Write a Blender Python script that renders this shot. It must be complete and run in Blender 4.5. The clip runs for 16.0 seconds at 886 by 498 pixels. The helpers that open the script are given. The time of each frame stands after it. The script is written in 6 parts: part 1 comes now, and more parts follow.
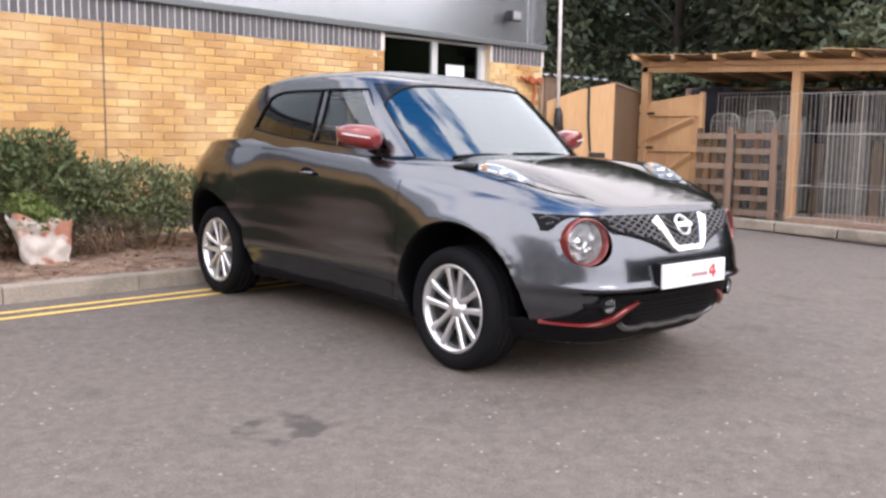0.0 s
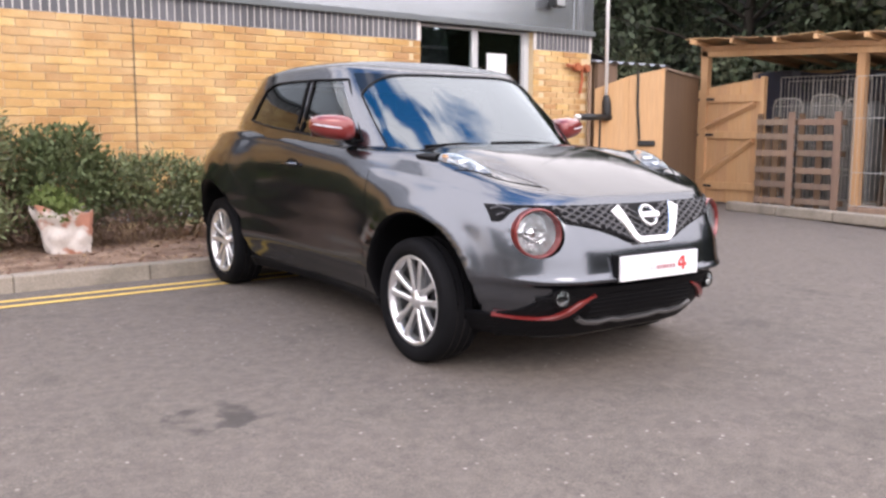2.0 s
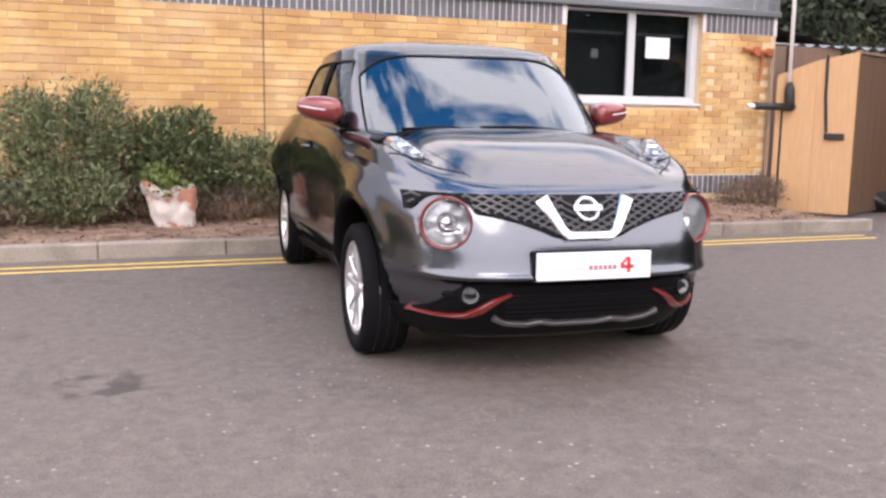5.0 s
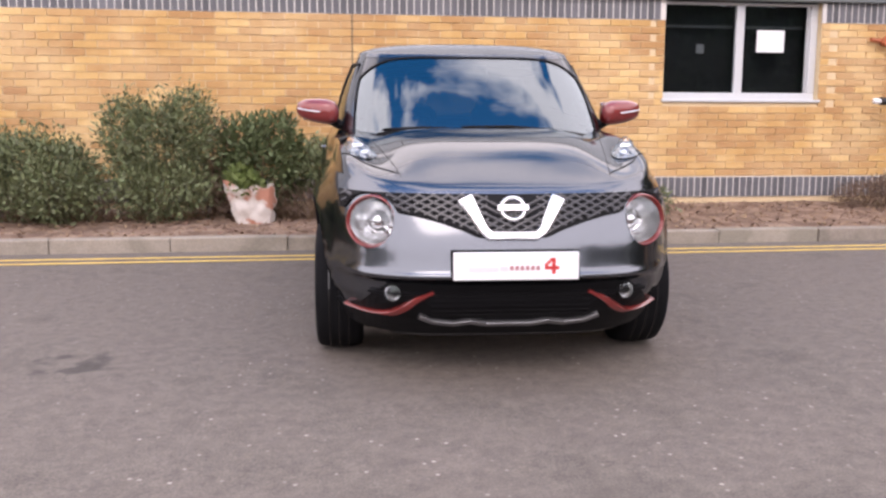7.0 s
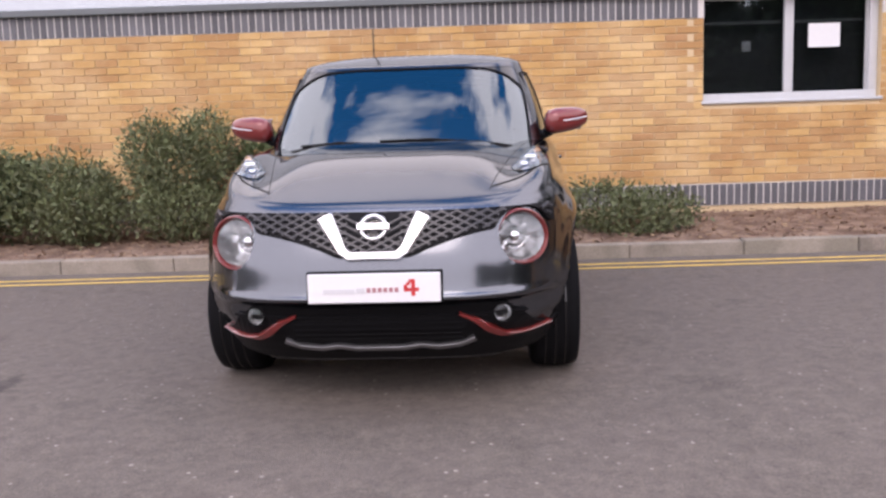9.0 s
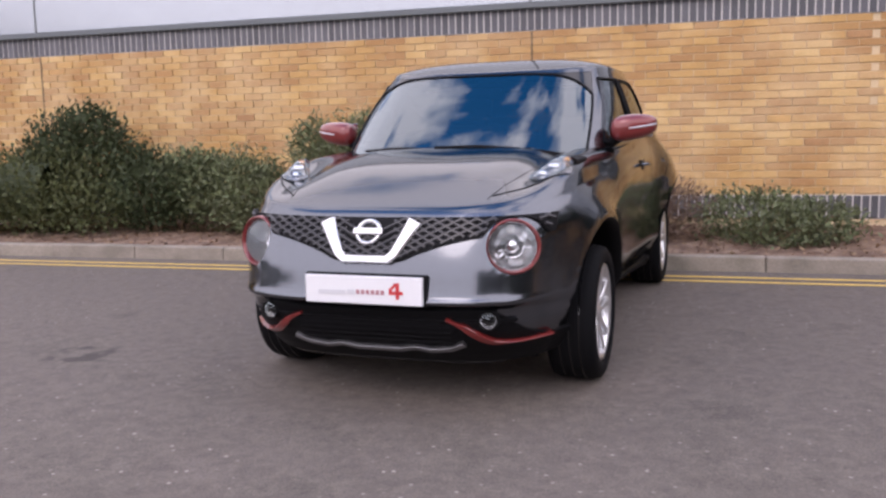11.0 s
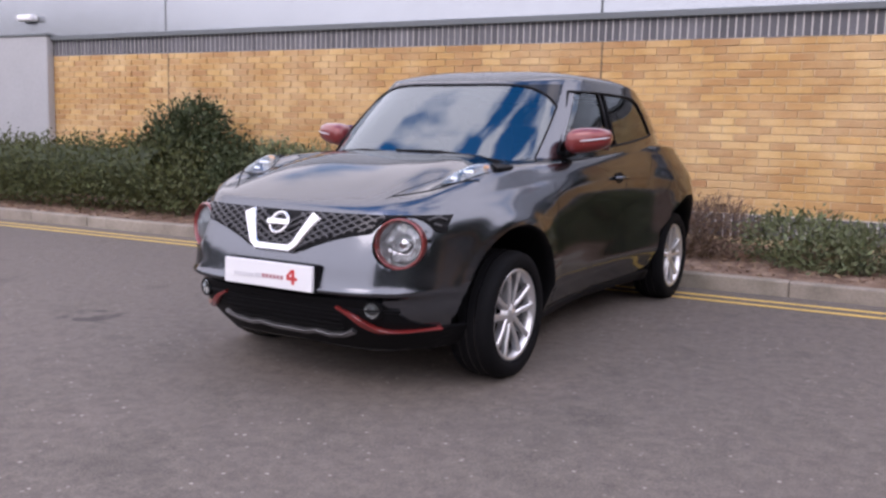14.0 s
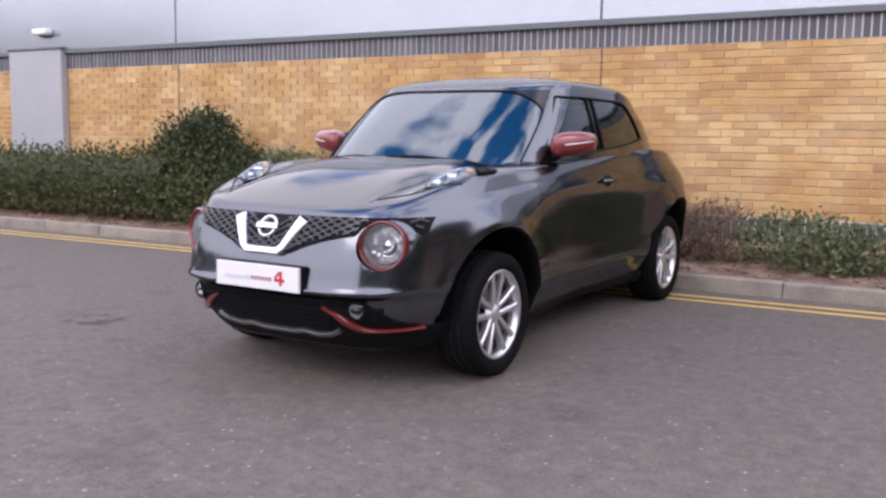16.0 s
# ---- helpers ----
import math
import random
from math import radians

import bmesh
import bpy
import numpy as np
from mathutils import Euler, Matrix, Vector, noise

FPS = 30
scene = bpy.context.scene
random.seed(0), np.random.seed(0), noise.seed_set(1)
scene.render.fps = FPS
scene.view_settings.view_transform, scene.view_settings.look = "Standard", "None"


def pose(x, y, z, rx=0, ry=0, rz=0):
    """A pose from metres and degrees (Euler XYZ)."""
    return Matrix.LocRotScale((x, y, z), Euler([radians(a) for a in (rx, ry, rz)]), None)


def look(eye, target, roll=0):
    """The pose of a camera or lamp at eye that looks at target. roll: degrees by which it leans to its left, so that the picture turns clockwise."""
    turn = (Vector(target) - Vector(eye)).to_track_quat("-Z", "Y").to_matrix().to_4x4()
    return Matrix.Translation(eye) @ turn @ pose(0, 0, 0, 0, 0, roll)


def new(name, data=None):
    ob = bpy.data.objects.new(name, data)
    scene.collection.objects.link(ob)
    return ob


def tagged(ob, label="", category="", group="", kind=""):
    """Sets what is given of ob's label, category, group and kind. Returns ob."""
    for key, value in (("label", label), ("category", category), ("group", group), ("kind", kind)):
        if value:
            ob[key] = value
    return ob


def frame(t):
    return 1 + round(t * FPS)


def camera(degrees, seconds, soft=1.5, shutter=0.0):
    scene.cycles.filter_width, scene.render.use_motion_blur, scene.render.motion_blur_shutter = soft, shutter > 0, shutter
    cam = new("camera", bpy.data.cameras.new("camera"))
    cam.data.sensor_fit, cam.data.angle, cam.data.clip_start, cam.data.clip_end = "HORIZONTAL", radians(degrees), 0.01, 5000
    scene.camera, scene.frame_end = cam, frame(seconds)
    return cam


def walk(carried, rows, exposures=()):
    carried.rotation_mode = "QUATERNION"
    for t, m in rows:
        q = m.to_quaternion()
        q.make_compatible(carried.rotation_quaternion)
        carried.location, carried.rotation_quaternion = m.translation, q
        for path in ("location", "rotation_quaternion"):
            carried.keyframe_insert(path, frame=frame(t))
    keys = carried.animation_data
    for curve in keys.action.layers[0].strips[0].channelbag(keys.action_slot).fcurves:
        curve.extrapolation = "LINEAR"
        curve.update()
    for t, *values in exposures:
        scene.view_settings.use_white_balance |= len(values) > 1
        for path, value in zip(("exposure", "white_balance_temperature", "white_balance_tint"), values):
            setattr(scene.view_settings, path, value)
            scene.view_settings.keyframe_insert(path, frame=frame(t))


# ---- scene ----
cam = camera(52.2, 16.0, soft=2.6)
PATH = [
    (0, (0.262, -0.101, 1.153), (1.646, 1.323, 0.912), 0.9),
    (0.5, (0.332, -0.177, 1.156), (1.658, 1.301, 0.915), 1.2),
    (1, (0.49, -0.242, 1.151), (1.793, 1.254, 0.9), 0.6),
    (1.5, (0.619, -0.359, 1.147), (1.897, 1.164, 0.931), -0.1),
    (2, (0.813, -0.494, 1.154), (2.037, 1.066, 0.89), 0.2),
    (2.5, (1.02, -0.668, 1.155), (2.099, 0.992, 0.87), 1.7),
    (3, (1.251, -0.749, 1.154), (2.312, 0.929, 0.907), 1.3),
    (3.5, (1.468, -0.826, 1.162), (2.488, 0.876, 0.914), 1.7),
    (4, (1.692, -0.951, 1.16), (2.588, 0.82, 0.909), 1.4),
    (4.2, (1.82, -0.963, 1.152), (2.667, 0.829, 0.887), 1.2),
    (6.3, (3.014, -1.304, 1.109), (3.509, 0.608, 0.799), 0.6),
    (6.5, (3.109, -1.319, 1.12), (3.563, 0.602, 0.797), 0.4),
    (7, (3.408, -1.41, 1.128), (3.689, 0.549, 0.839), 0.2),
    (7.5, (3.709, -1.374, 1.125), (3.926, 0.592, 0.83), -0.5),
    (8, (3.982, -1.346, 1.131), (4.096, 0.632, 0.856), -0.1),
    (8.5, (4.273, -1.347, 1.132), (4.286, 0.636, 0.875), -1.0),
    (9, (4.542, -1.289, 1.124), (4.523, 0.694, 0.863), -1.8),
    (9.5, (4.778, -1.229, 1.135), (4.603, 0.747, 0.877), -2.3),
    (10, (5.059, -1.232, 1.129), (4.697, 0.721, 0.899), -3.1),
    (10.2, (5.177, -1.23, 1.135), (4.756, 0.71, 0.894), -2.9),
    (12.3, (6.212, -1.073, 1.156), (5.443, 0.759, 0.928), -1.2),
    (12.5, (6.3, -1.038, 1.148), (5.49, 0.777, 0.929), -1.4),
    (13, (6.5, -1.0, 1.148), (5.592, 0.766, 0.917), 1.5),
    (13.5, (6.66, -0.995, 1.143), (5.721, 0.754, 0.902), 1.6),
    (14, (6.848, -1.013, 1.162), (5.914, 0.738, 0.914), 1.5),
    (14.5, (7.007, -1.012, 1.158), (6.042, 0.719, 0.891), 2.7),
    (15, (7.048, -1.039, 1.152), (6.089, 0.698, 0.906), 1.8),
    (15.5, (7.06, -1.042, 1.148), (6.088, 0.689, 0.902), 0.7),
    (16, (7.055, -1.039, 1.149), (6.082, 0.693, 0.918), 0.9),
]
EXPOSURE = [(0.0, 0.11, 6600, 18), (4.0, 0.08, 6650, 22), (7.0, -0.07, 6650, 24), (9.0, -0.34, 6500, 26), (12.5, -0.60, 6250, 26), (14.0, -0.52, 6200, 26), (16.0, -0.42, 6150, 25)]
walk(cam, [(t, look(eye, target, roll)) for t, eye, target, roll in PATH], EXPOSURE)

# ---- light ----
SUN_DIR = Vector((-0.10, -0.70, 0.71)).normalized()
world = bpy.data.worlds.new("world")
scene.world = world
world.use_nodes = True
wn, wl = world.node_tree.nodes, world.node_tree.links
wn.clear()
sky = wn.new("ShaderNodeTexSky")
sky.sky_type, sky.sun_disc = "NISHITA", False
sky.sun_elevation = math.asin(SUN_DIR.z)
sky.sun_rotation = math.atan2(SUN_DIR.x, SUN_DIR.y)
sky.air_density, sky.dust_density, sky.ozone_density = 1.0, 0.5, 1.6
tc = wn.new("ShaderNodeTexCoord")
mapn = wn.new("ShaderNodeMapping")
mapn.inputs["Scale"].default_value = (1.0, 1.0, 1.7)
mapn.inputs["Location"].default_value = (1.35, 0.6, 0.2)
cloud = wn.new("ShaderNodeTexNoise")
cloud.inputs["Scale"].default_value, cloud.inputs["Detail"].default_value = 2.6, 9.0
cloud.inputs["Roughness"].default_value, cloud.inputs["Distortion"].default_value = 0.56, 0.25
ramp = wn.new("ShaderNodeValToRGB")
ramp.color_ramp.elements[0].position, ramp.color_ramp.elements[1].position = 0.505, 0.62
mixc = wn.new("ShaderNodeMix")
mixc.data_type = "RGBA"
mixc.inputs["B"].default_value = (20.0, 20.0, 20.3, 1)
bg = wn.new("ShaderNodeBackground")
bg.inputs["Strength"].default_value = 0.15
wout = wn.new("ShaderNodeOutputWorld")
wl.new(tc.outputs["Generated"], mapn.inputs["Vector"])
wl.new(mapn.outputs["Vector"], cloud.inputs["Vector"])
# cloud bank overhead, breaking up beyond the building
sepd = wn.new("ShaderNodeSeparateXYZ")
wl.new(tc.outputs["Generated"], sepd.inputs["Vector"])
thick = wn.new("ShaderNodeMapRange")
thick.inputs["From Min"].default_value, thick.inputs["From Max"].default_value = 0.62, 0.25
thick.inputs["To Min"].default_value, thick.inputs["To Max"].default_value = -0.05, 0.055
wl.new(sepd.outputs["Y"], thick.inputs["Value"])
# and thickens low down
low = wn.new("ShaderNodeMapRange")
low.inputs["From Min"].default_value, low.inputs["From Max"].default_value = 0.81, 0.73
low.inputs["To Min"].default_value, low.inputs["To Max"].default_value = 0.0, 0.26
wl.new(sepd.outputs["Z"], low.inputs["Value"])
bias = wn.new("ShaderNodeMath")
wl.new(thick.outputs["Result"], bias.inputs[0])
wl.new(low.outputs["Result"], bias.inputs[1])
cover = wn.new("ShaderNodeMath")
wl.new(cloud.outputs["Fac"], cover.inputs[0])
wl.new(bias.outputs[0], cover.inputs[1])
wl.new(cover.outputs[0], ramp.inputs["Fac"])
wl.new(ramp.outputs["Color"], mixc.inputs["Factor"])
vivid = wn.new("ShaderNodeHueSaturation")
vivid.inputs["Saturation"].default_value = 1.42
vivid.inputs["Hue"].default_value = 0.49
vivid.inputs["Value"].default_value = 3.1
wl.new(sky.outputs["Color"], vivid.inputs["Color"])
wl.new(vivid.outputs["Color"], mixc.inputs["A"])
wl.new(mixc.outputs["Result"], bg.inputs["Color"])
wl.new(bg.outputs["Background"], wout.inputs["Surface"])

sun_data = bpy.data.lights.new("sun", "SUN")
sun_data.energy, sun_data.angle, sun_data.color = 0.85, radians(26), (1.0, 0.92, 0.81)
sun = new("sun", sun_data)
sun.matrix_world = look((0, 0, 30), Vector((0, 0, 30)) - SUN_DIR)


# ---- materials ----
def material(name, base, rough=0.6, metal=0.0, var=0.0, scale=8.0, fine=60.0, bump=0.0, bump_scale=None, coat=0.0, second=None, mix_at=(0.4, 0.65), pieces=0.0, spec=None):
    """A principled material with variation at two scales; pieces: brightness varied from piece to piece."""
    m = bpy.data.materials.new(name)
    m.use_nodes = True
    n, l = m.node_tree.nodes, m.node_tree.links
    p = n["Principled BSDF"]
    p.inputs["Roughness"].default_value, p.inputs["Metallic"].default_value = rough, metal
    p.inputs["Coat Weight"].default_value, p.inputs["Coat Roughness"].default_value = coat, 0.03
    if spec is not None:
        p.inputs["Specular IOR Level"].default_value = spec
    p.inputs["Base Color"].default_value = (*base, 1)
    if not (var or bump or second or pieces):
        return m
    t = n.new("ShaderNodeTexCoord")
    big, small = n.new("ShaderNodeTexNoise"), n.new("ShaderNodeTexNoise")
    big.inputs["Scale"].default_value, big.inputs["Detail"].default_value = scale, 5
    small.inputs["Scale"].default_value, small.inputs["Detail"].default_value = fine, 4
    geo = n.new("ShaderNodeNewGeometry")
    l.new(geo.outputs["Position"], big.inputs["Vector"])
    l.new(geo.outputs["Position"], small.inputs["Vector"])
    colour = n.new("ShaderNodeMix")
    colour.data_type = "RGBA"
    colour.inputs["A"].default_value = (*base, 1)
    colour.inputs["B"].default_value = (*(second or base), 1)
    r = n.new("ShaderNodeMapRange")
    r.inputs["From Min"].default_value, r.inputs["From Max"].default_value = mix_at
    l.new(big.outputs["Fac"], r.inputs["Value"])
    l.new(r.outputs["Result"], colour.inputs["Factor"])
    add = n.new("ShaderNodeMath")
    add.operation = "ADD"
    l.new(big.outputs["Fac"], add.inputs[0])
    l.new(small.outputs["Fac"], add.inputs[1])
    val = n.new("ShaderNodeMapRange")
    val.inputs["From Min"].default_value, val.inputs["From Max"].default_value = 0.6, 1.4
    val.inputs["To Min"].default_value, val.inputs["To Max"].default_value = 1 - var, 1 + var
    l.new(add.outputs[0], val.inputs["Value"])
    hsv = n.new("ShaderNodeHueSaturation")
    l.new(colour.outputs["Result"], hsv.inputs["Color"])
    if pieces:
        info = n.new("ShaderNodeObjectInfo")
        s = n.new("ShaderNodeMath")
        s.operation = "ADD"
        l.new(info.outputs["Random"], s.inputs[0])
        l.new(geo.outputs["Random Per Island"], s.inputs[1])
        f = n.new("ShaderNodeMath")
        f.operation = "FRACT"
        l.new(s.outputs[0], f.inputs[0])
        pr = n.new("ShaderNodeMapRange")
        pr.inputs["To Min"].default_value, pr.inputs["To Max"].default_value = 1 - pieces, 1 + pieces
        l.new(f.outputs[0], pr.inputs["Value"])
        mul = n.new("ShaderNodeMath")
        mul.operation = "MULTIPLY"
        l.new(val.outputs["Result"], mul.inputs[0])
        l.new(pr.outputs["Result"], mul.inputs[1])
        l.new(mul.outputs[0], hsv.inputs["Value"])
        hue = n.new("ShaderNodeMapRange")
        hue.inputs["To Min"].default_value, hue.inputs["To Max"].default_value = 0.5 - 0.05 * pieces, 0.5 + 0.04 * pieces
        l.new(f.outputs[0], hue.inputs["Value"])
        l.new(hue.outputs["Result"], hsv.inputs["Hue"])
    else:
        l.new(val.outputs["Result"], hsv.inputs["Value"])
    l.new(hsv.outputs["Color"], p.inputs["Base Color"])
    if bump:
        b = n.new("ShaderNodeBump")
        b.inputs["Strength"].default_value, b.inputs["Distance"].default_value = bump, 0.01
        if bump_scale:
            extra = n.new("ShaderNodeTexNoise")
            extra.inputs["Scale"].default_value, extra.inputs["Detail"].default_value = bump_scale, 3
            l.new(geo.outputs["Position"], extra.inputs["Vector"])
            l.new(extra.outputs["Fac"], b.inputs["Height"])
        else:
            l.new(small.outputs["Fac"], b.inputs["Height"])
        l.new(b.outputs["Normal"], p.inputs["Normal"])
    return m


def glass_material(name, tint, rough=0.0, ior=1.75):
    """Thin pane: tinted see-through with a mirror coat by Fresnel."""
    m = bpy.data.materials.new(name)
    m.use_nodes = True
    n, l = m.node_tree.nodes, m.node_tree.links
    n.clear()
    out, mix = n.new("ShaderNodeOutputMaterial"), n.new("ShaderNodeMixShader")
    tr, gl, fr = n.new("ShaderNodeBsdfTransparent"), n.new("ShaderNodeBsdfGlossy"), n.new("ShaderNodeFresnel")
    tr.inputs["Color"].default_value = (*tint, 1)
    gl.inputs["Roughness"].default_value = rough
    gl.inputs["Color"].default_value = (0.86, 0.95, 1.0, 1)
    fr.inputs["IOR"].default_value = ior
    l.new(fr.outputs["Fac"], mix.inputs["Fac"])
    l.new(tr.outputs["BSDF"], mix.inputs[1])
    l.new(gl.outputs["BSDF"], mix.inputs[2])
    l.new(mix.outputs["Shader"], out.inputs["Surface"])
    return m


def asphalt_material():
    m = material("asphalt", (0.160, 0.135, 0.114), 0.88, var=0.5, scale=2.2, fine=110, bump=0.6, bump_scale=150, second=(0.122, 0.102, 0.087), mix_at=(0.42, 0.62))
    n, l = m.node_tree.nodes, m.node_tree.links
    p = n["Principled BSDF"]
    was = p.inputs["Base Color"].links[0].from_socket
    geo = n.new("ShaderNodeNewGeometry")
    # pale chippings
    vor = n.new("ShaderNodeTexVoronoi")
    vor.inputs["Scale"].default_value = 30
    l.new(geo.outputs["Position"], vor.inputs["Vector"])
    hit = n.new("ShaderNodeMapRange")
    hit.inputs["From Min"].default_value, hit.inputs["From Max"].default_value = 0.30, 0.16
    l.new(vor.outputs["Distance"], hit.inputs["Value"])
    sep = n.new("ShaderNodeSeparateColor")
    l.new(vor.outputs["Color"], sep.inputs["Color"])
    pick = n.new("ShaderNodeMapRange")
    pick.inputs["From Min"].default_value, pick.inputs["From Max"].default_value = 0.90, 0.97
    l.new(sep.outputs["Red"], pick.inputs["Value"])
    mul = n.new("ShaderNodeMath")
    mul.operation = "MULTIPLY"
    l.new(hit.outputs["Result"], mul.inputs[0])
    l.new(pick.outputs["Result"], mul.inputs[1])
    mul.use_clamp = True
    chip = n.new("ShaderNodeMix")
    chip.data_type = "RGBA"
    chip.inputs["B"].default_value = (0.40, 0.365, 0.315, 1)
    l.new(mul.outputs[0], chip.inputs["Factor"])
    # chippings lie in patches, over a mottled surface
    patch = n.new("ShaderNodeTexNoise")
    patch.inputs["Scale"].default_value, patch.inputs["Detail"].default_value = 1.1, 3
    l.new(geo.outputs["Position"], patch.inputs["Vector"])
    dense = n.new("ShaderNodeMapRange")
    dense.inputs["From Min"].default_value, dense.inputs["From Max"].default_value = 0.35, 0.68
    dense.inputs["To Min"].default_value, dense.inputs["To Max"].default_value = 0.995, 0.80
    l.new(patch.outputs["Fac"], dense.inputs["Value"])
    l.new(dense.outputs["Result"], pick.inputs["From Min"])
    pick.inputs["From Max"].default_value = 1.0
    mott = n.new("ShaderNodeTexNoise")
    mott.inputs["Scale"].default_value, mott.inputs["Detail"].default_value, mott.inputs["Roughness"].default_value = 16, 5, 0.7
    l.new(geo.outputs["Position"], mott.inputs["Vector"])
    grade = n.new("ShaderNodeMapRange")
    grade.inputs["From Min"].default_value, grade.inputs["From Max"].default_value = 0.32, 0.68
    grade.inputs["To Min"].default_value, grade.inputs["To Max"].default_value = 0.80, 1.20
    l.new(mott.outputs["Fac"], grade.inputs["Value"])
    shade = n.new("ShaderNodeHueSaturation")
    l.new(was, shade.inputs["Color"])
    l.new(grade.outputs["Result"], shade.inputs["Value"])
    was = shade.outputs["Color"]
    # oil stain
    place = n.new("ShaderNodeVectorMath")
    place.operation = "DISTANCE"
    place.inputs[1].default_value = (2.30, 2.86, 0)
    wob = n.new("ShaderNodeTexNoise")
    wob.inputs["Scale"].default_value, wob.inputs["Detail"].default_value = 5.5, 4
    l.new(geo.outputs["Position"], wob.inputs["Vector"])
    l.new(geo.outputs["Position"], place.inputs[0])
    far = n.new("ShaderNodeMapRange")
    far.inputs["From Min"].default_value, far.inputs["From Max"].default_value = 0.34, 0.03
    far.inputs["To Max"].default_value = 0.36
    l.new(place.outputs["Value"], far.inputs["Value"])
    tot = n.new("ShaderNodeMath")
    l.new(far.outputs["Result"], tot.inputs[0])
    l.new(wob.outputs["Fac"], tot.inputs[1])
    cut = n.new("ShaderNodeMapRange")
    cut.inputs["From Min"].default_value, cut.inputs["From Max"].default_value = 0.72, 0.82
    cut.inputs["To Max"].default_value = 0.62
    l.new(tot.outputs[0], cut.inputs["Value"])
    oil = n.new("ShaderNodeMix")
    oil.data_type = "RGBA"
    oil.inputs["B"].default_value = (0.022, 0.02, 0.019, 1)
    l.new(cut.outputs["Result"], oil.inputs["Factor"])
    l.new(was, oil.inputs["A"])
    l.new(oil.outputs["Result"], chip.inputs["A"])
    l.new(chip.outputs["Result"], p.inputs["Base Color"])
    return m


def wood_material(name, base, second, pieces=0.15):
    m = material(name, base, 0.7, var=0.18, scale=1.2, fine=30, bump=0.15, second=second, pieces=pieces)
    n, l = m.node_tree.nodes, m.node_tree.links
    geo, mp = n.new("ShaderNodeNewGeometry"), n.new("ShaderNodeMapping")
    mp.inputs["Scale"].default_value = (14, 14, 0.7)
    l.new(geo.outputs["Position"], mp.inputs["Vector"])
    for node in n:
        if node.type == "TEX_NOISE":
            l.new(mp.outputs["Vector"], node.inputs["Vector"])
            node.inputs["Scale"].default_value = 1.0 if node.inputs["Scale"].default_value < 5 else 6.0
    return m


ASPHALT = asphalt_material()
BRICK = material("buff_brick", (0.53, 0.310, 0.117), 0.85, var=0.16, scale=2.2, fine=70, bump=0.35, second=(0.60, 0.41, 0.20), pieces=0.15)
BRICK_DARK = material("fired_brick", (0.52, 0.31, 0.13), 0.85, var=0.25, scale=3, fine=70, bump=0.35, pieces=0.2)
MORTAR = material("mortar", (0.67, 0.52, 0.32), 0.95, var=0.12, scale=3, fine=90, bump=0.3)
BLUE_BRICK = material("blue_brick", (0.105, 0.105, 0.115), 0.6, var=0.18, scale=3, fine=60, bump=0.2, pieces=0.25)
PALE_MORTAR = material("pale_mortar", (0.66, 0.63, 0.60), 0.95, var=0.12, scale=3, fine=90)
CLADDING = material("cladding_steel", (0.39, 0.415, 0.438), 0.22, metal=0.75, var=0.05, scale=0.6, fine=12, spec=0.6)
FLASHING = material("flashing", (0.13, 0.145, 0.15), 0.45, var=0.08, scale=2, fine=30)
GREY_BOX = material("grey_steel", (0.40, 0.405, 0.41), 0.5, var=0.07, scale=2, fine=20)
CONCRETE = material("kerb_concrete", (0.33, 0.285, 0.235), 0.9, var=0.28, scale=4, fine=60, bump=0.5, second=(0.21, 0.185, 0.15), mix_at=(0.42, 0.62), pieces=0.12)
SOIL = material("bark_mulch", (0.185, 0.112, 0.075), 0.95, var=0.5, scale=5, fine=45, bump=1.0, bump_scale=40, second=(0.26, 0.18, 0.125))
LITTER = material("leaf_litter", (0.235, 0.15, 0.095), 0.9, var=0.2, scale=5, fine=30, pieces=0.4)
STEM = material("woody_stem", (0.20, 0.135, 0.08), 0.85, var=0.2, scale=8, fine=40)
YELLOW = material("yellow_line_paint", (0.80, 0.54, 0.14), 0.75, var=0.2, scale=7, fine=90, second=(0.56, 0.37, 0.11), mix_at=(0.48, 0.7))
UPVC = material("white_plastic", (0.55, 0.56, 0.57), 0.35, var=0.04, scale=3, fine=20)
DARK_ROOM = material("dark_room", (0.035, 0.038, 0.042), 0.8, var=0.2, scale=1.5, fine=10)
PAPER = material("paper", (0.78, 0.79, 0.80), 0.8, var=0.03, scale=8, fine=40)
PINE = wood_material("pine", (0.58, 0.355, 0.185), (0.52, 0.305, 0.145), 0.05)
OLD_WOOD = wood_material("weathered_wood", (0.30, 0.20, 0.14), (0.22, 0.15, 0.11))
WIRE = material("galvanised_wire", (0.50, 0.48, 0.44), 0.4, metal=0.7, var=0.1, scale=6, fine=40)
BLACK_PLASTIC = material("black_plastic", (0.018, 0.018, 0.019), 0.5, var=0.15, scale=8, fine=80)
WHITE_PAINT = material("white_paint", (0.88, 0.88, 0.88), 0.4, var=0.04, scale=5, fine=30)
RUST = material("rusty_red_metal", (0.36, 0.10, 0.04), 0.6, var=0.3, scale=8, fine=50)
LEAF_GREY = material("grey_green_leaf", (0.125, 0.145, 0.065), 0.6, var=0.3, scale=3, fine=20, pieces=0.45)
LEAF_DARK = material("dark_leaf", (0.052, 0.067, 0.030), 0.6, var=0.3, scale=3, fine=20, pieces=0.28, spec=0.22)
LEAF_HEDGE = material("hedge_leaf", (0.074, 0.084, 0.032), 0.6, var=0.3, scale=3, fine=20, pieces=0.28, spec=0.22)
LEAF_BRIGHT = material("bright_leaf", (0.092, 0.116, 0.050), 0.6, var=0.3, scale=3, fine=20, pieces=0.28, spec=0.25)
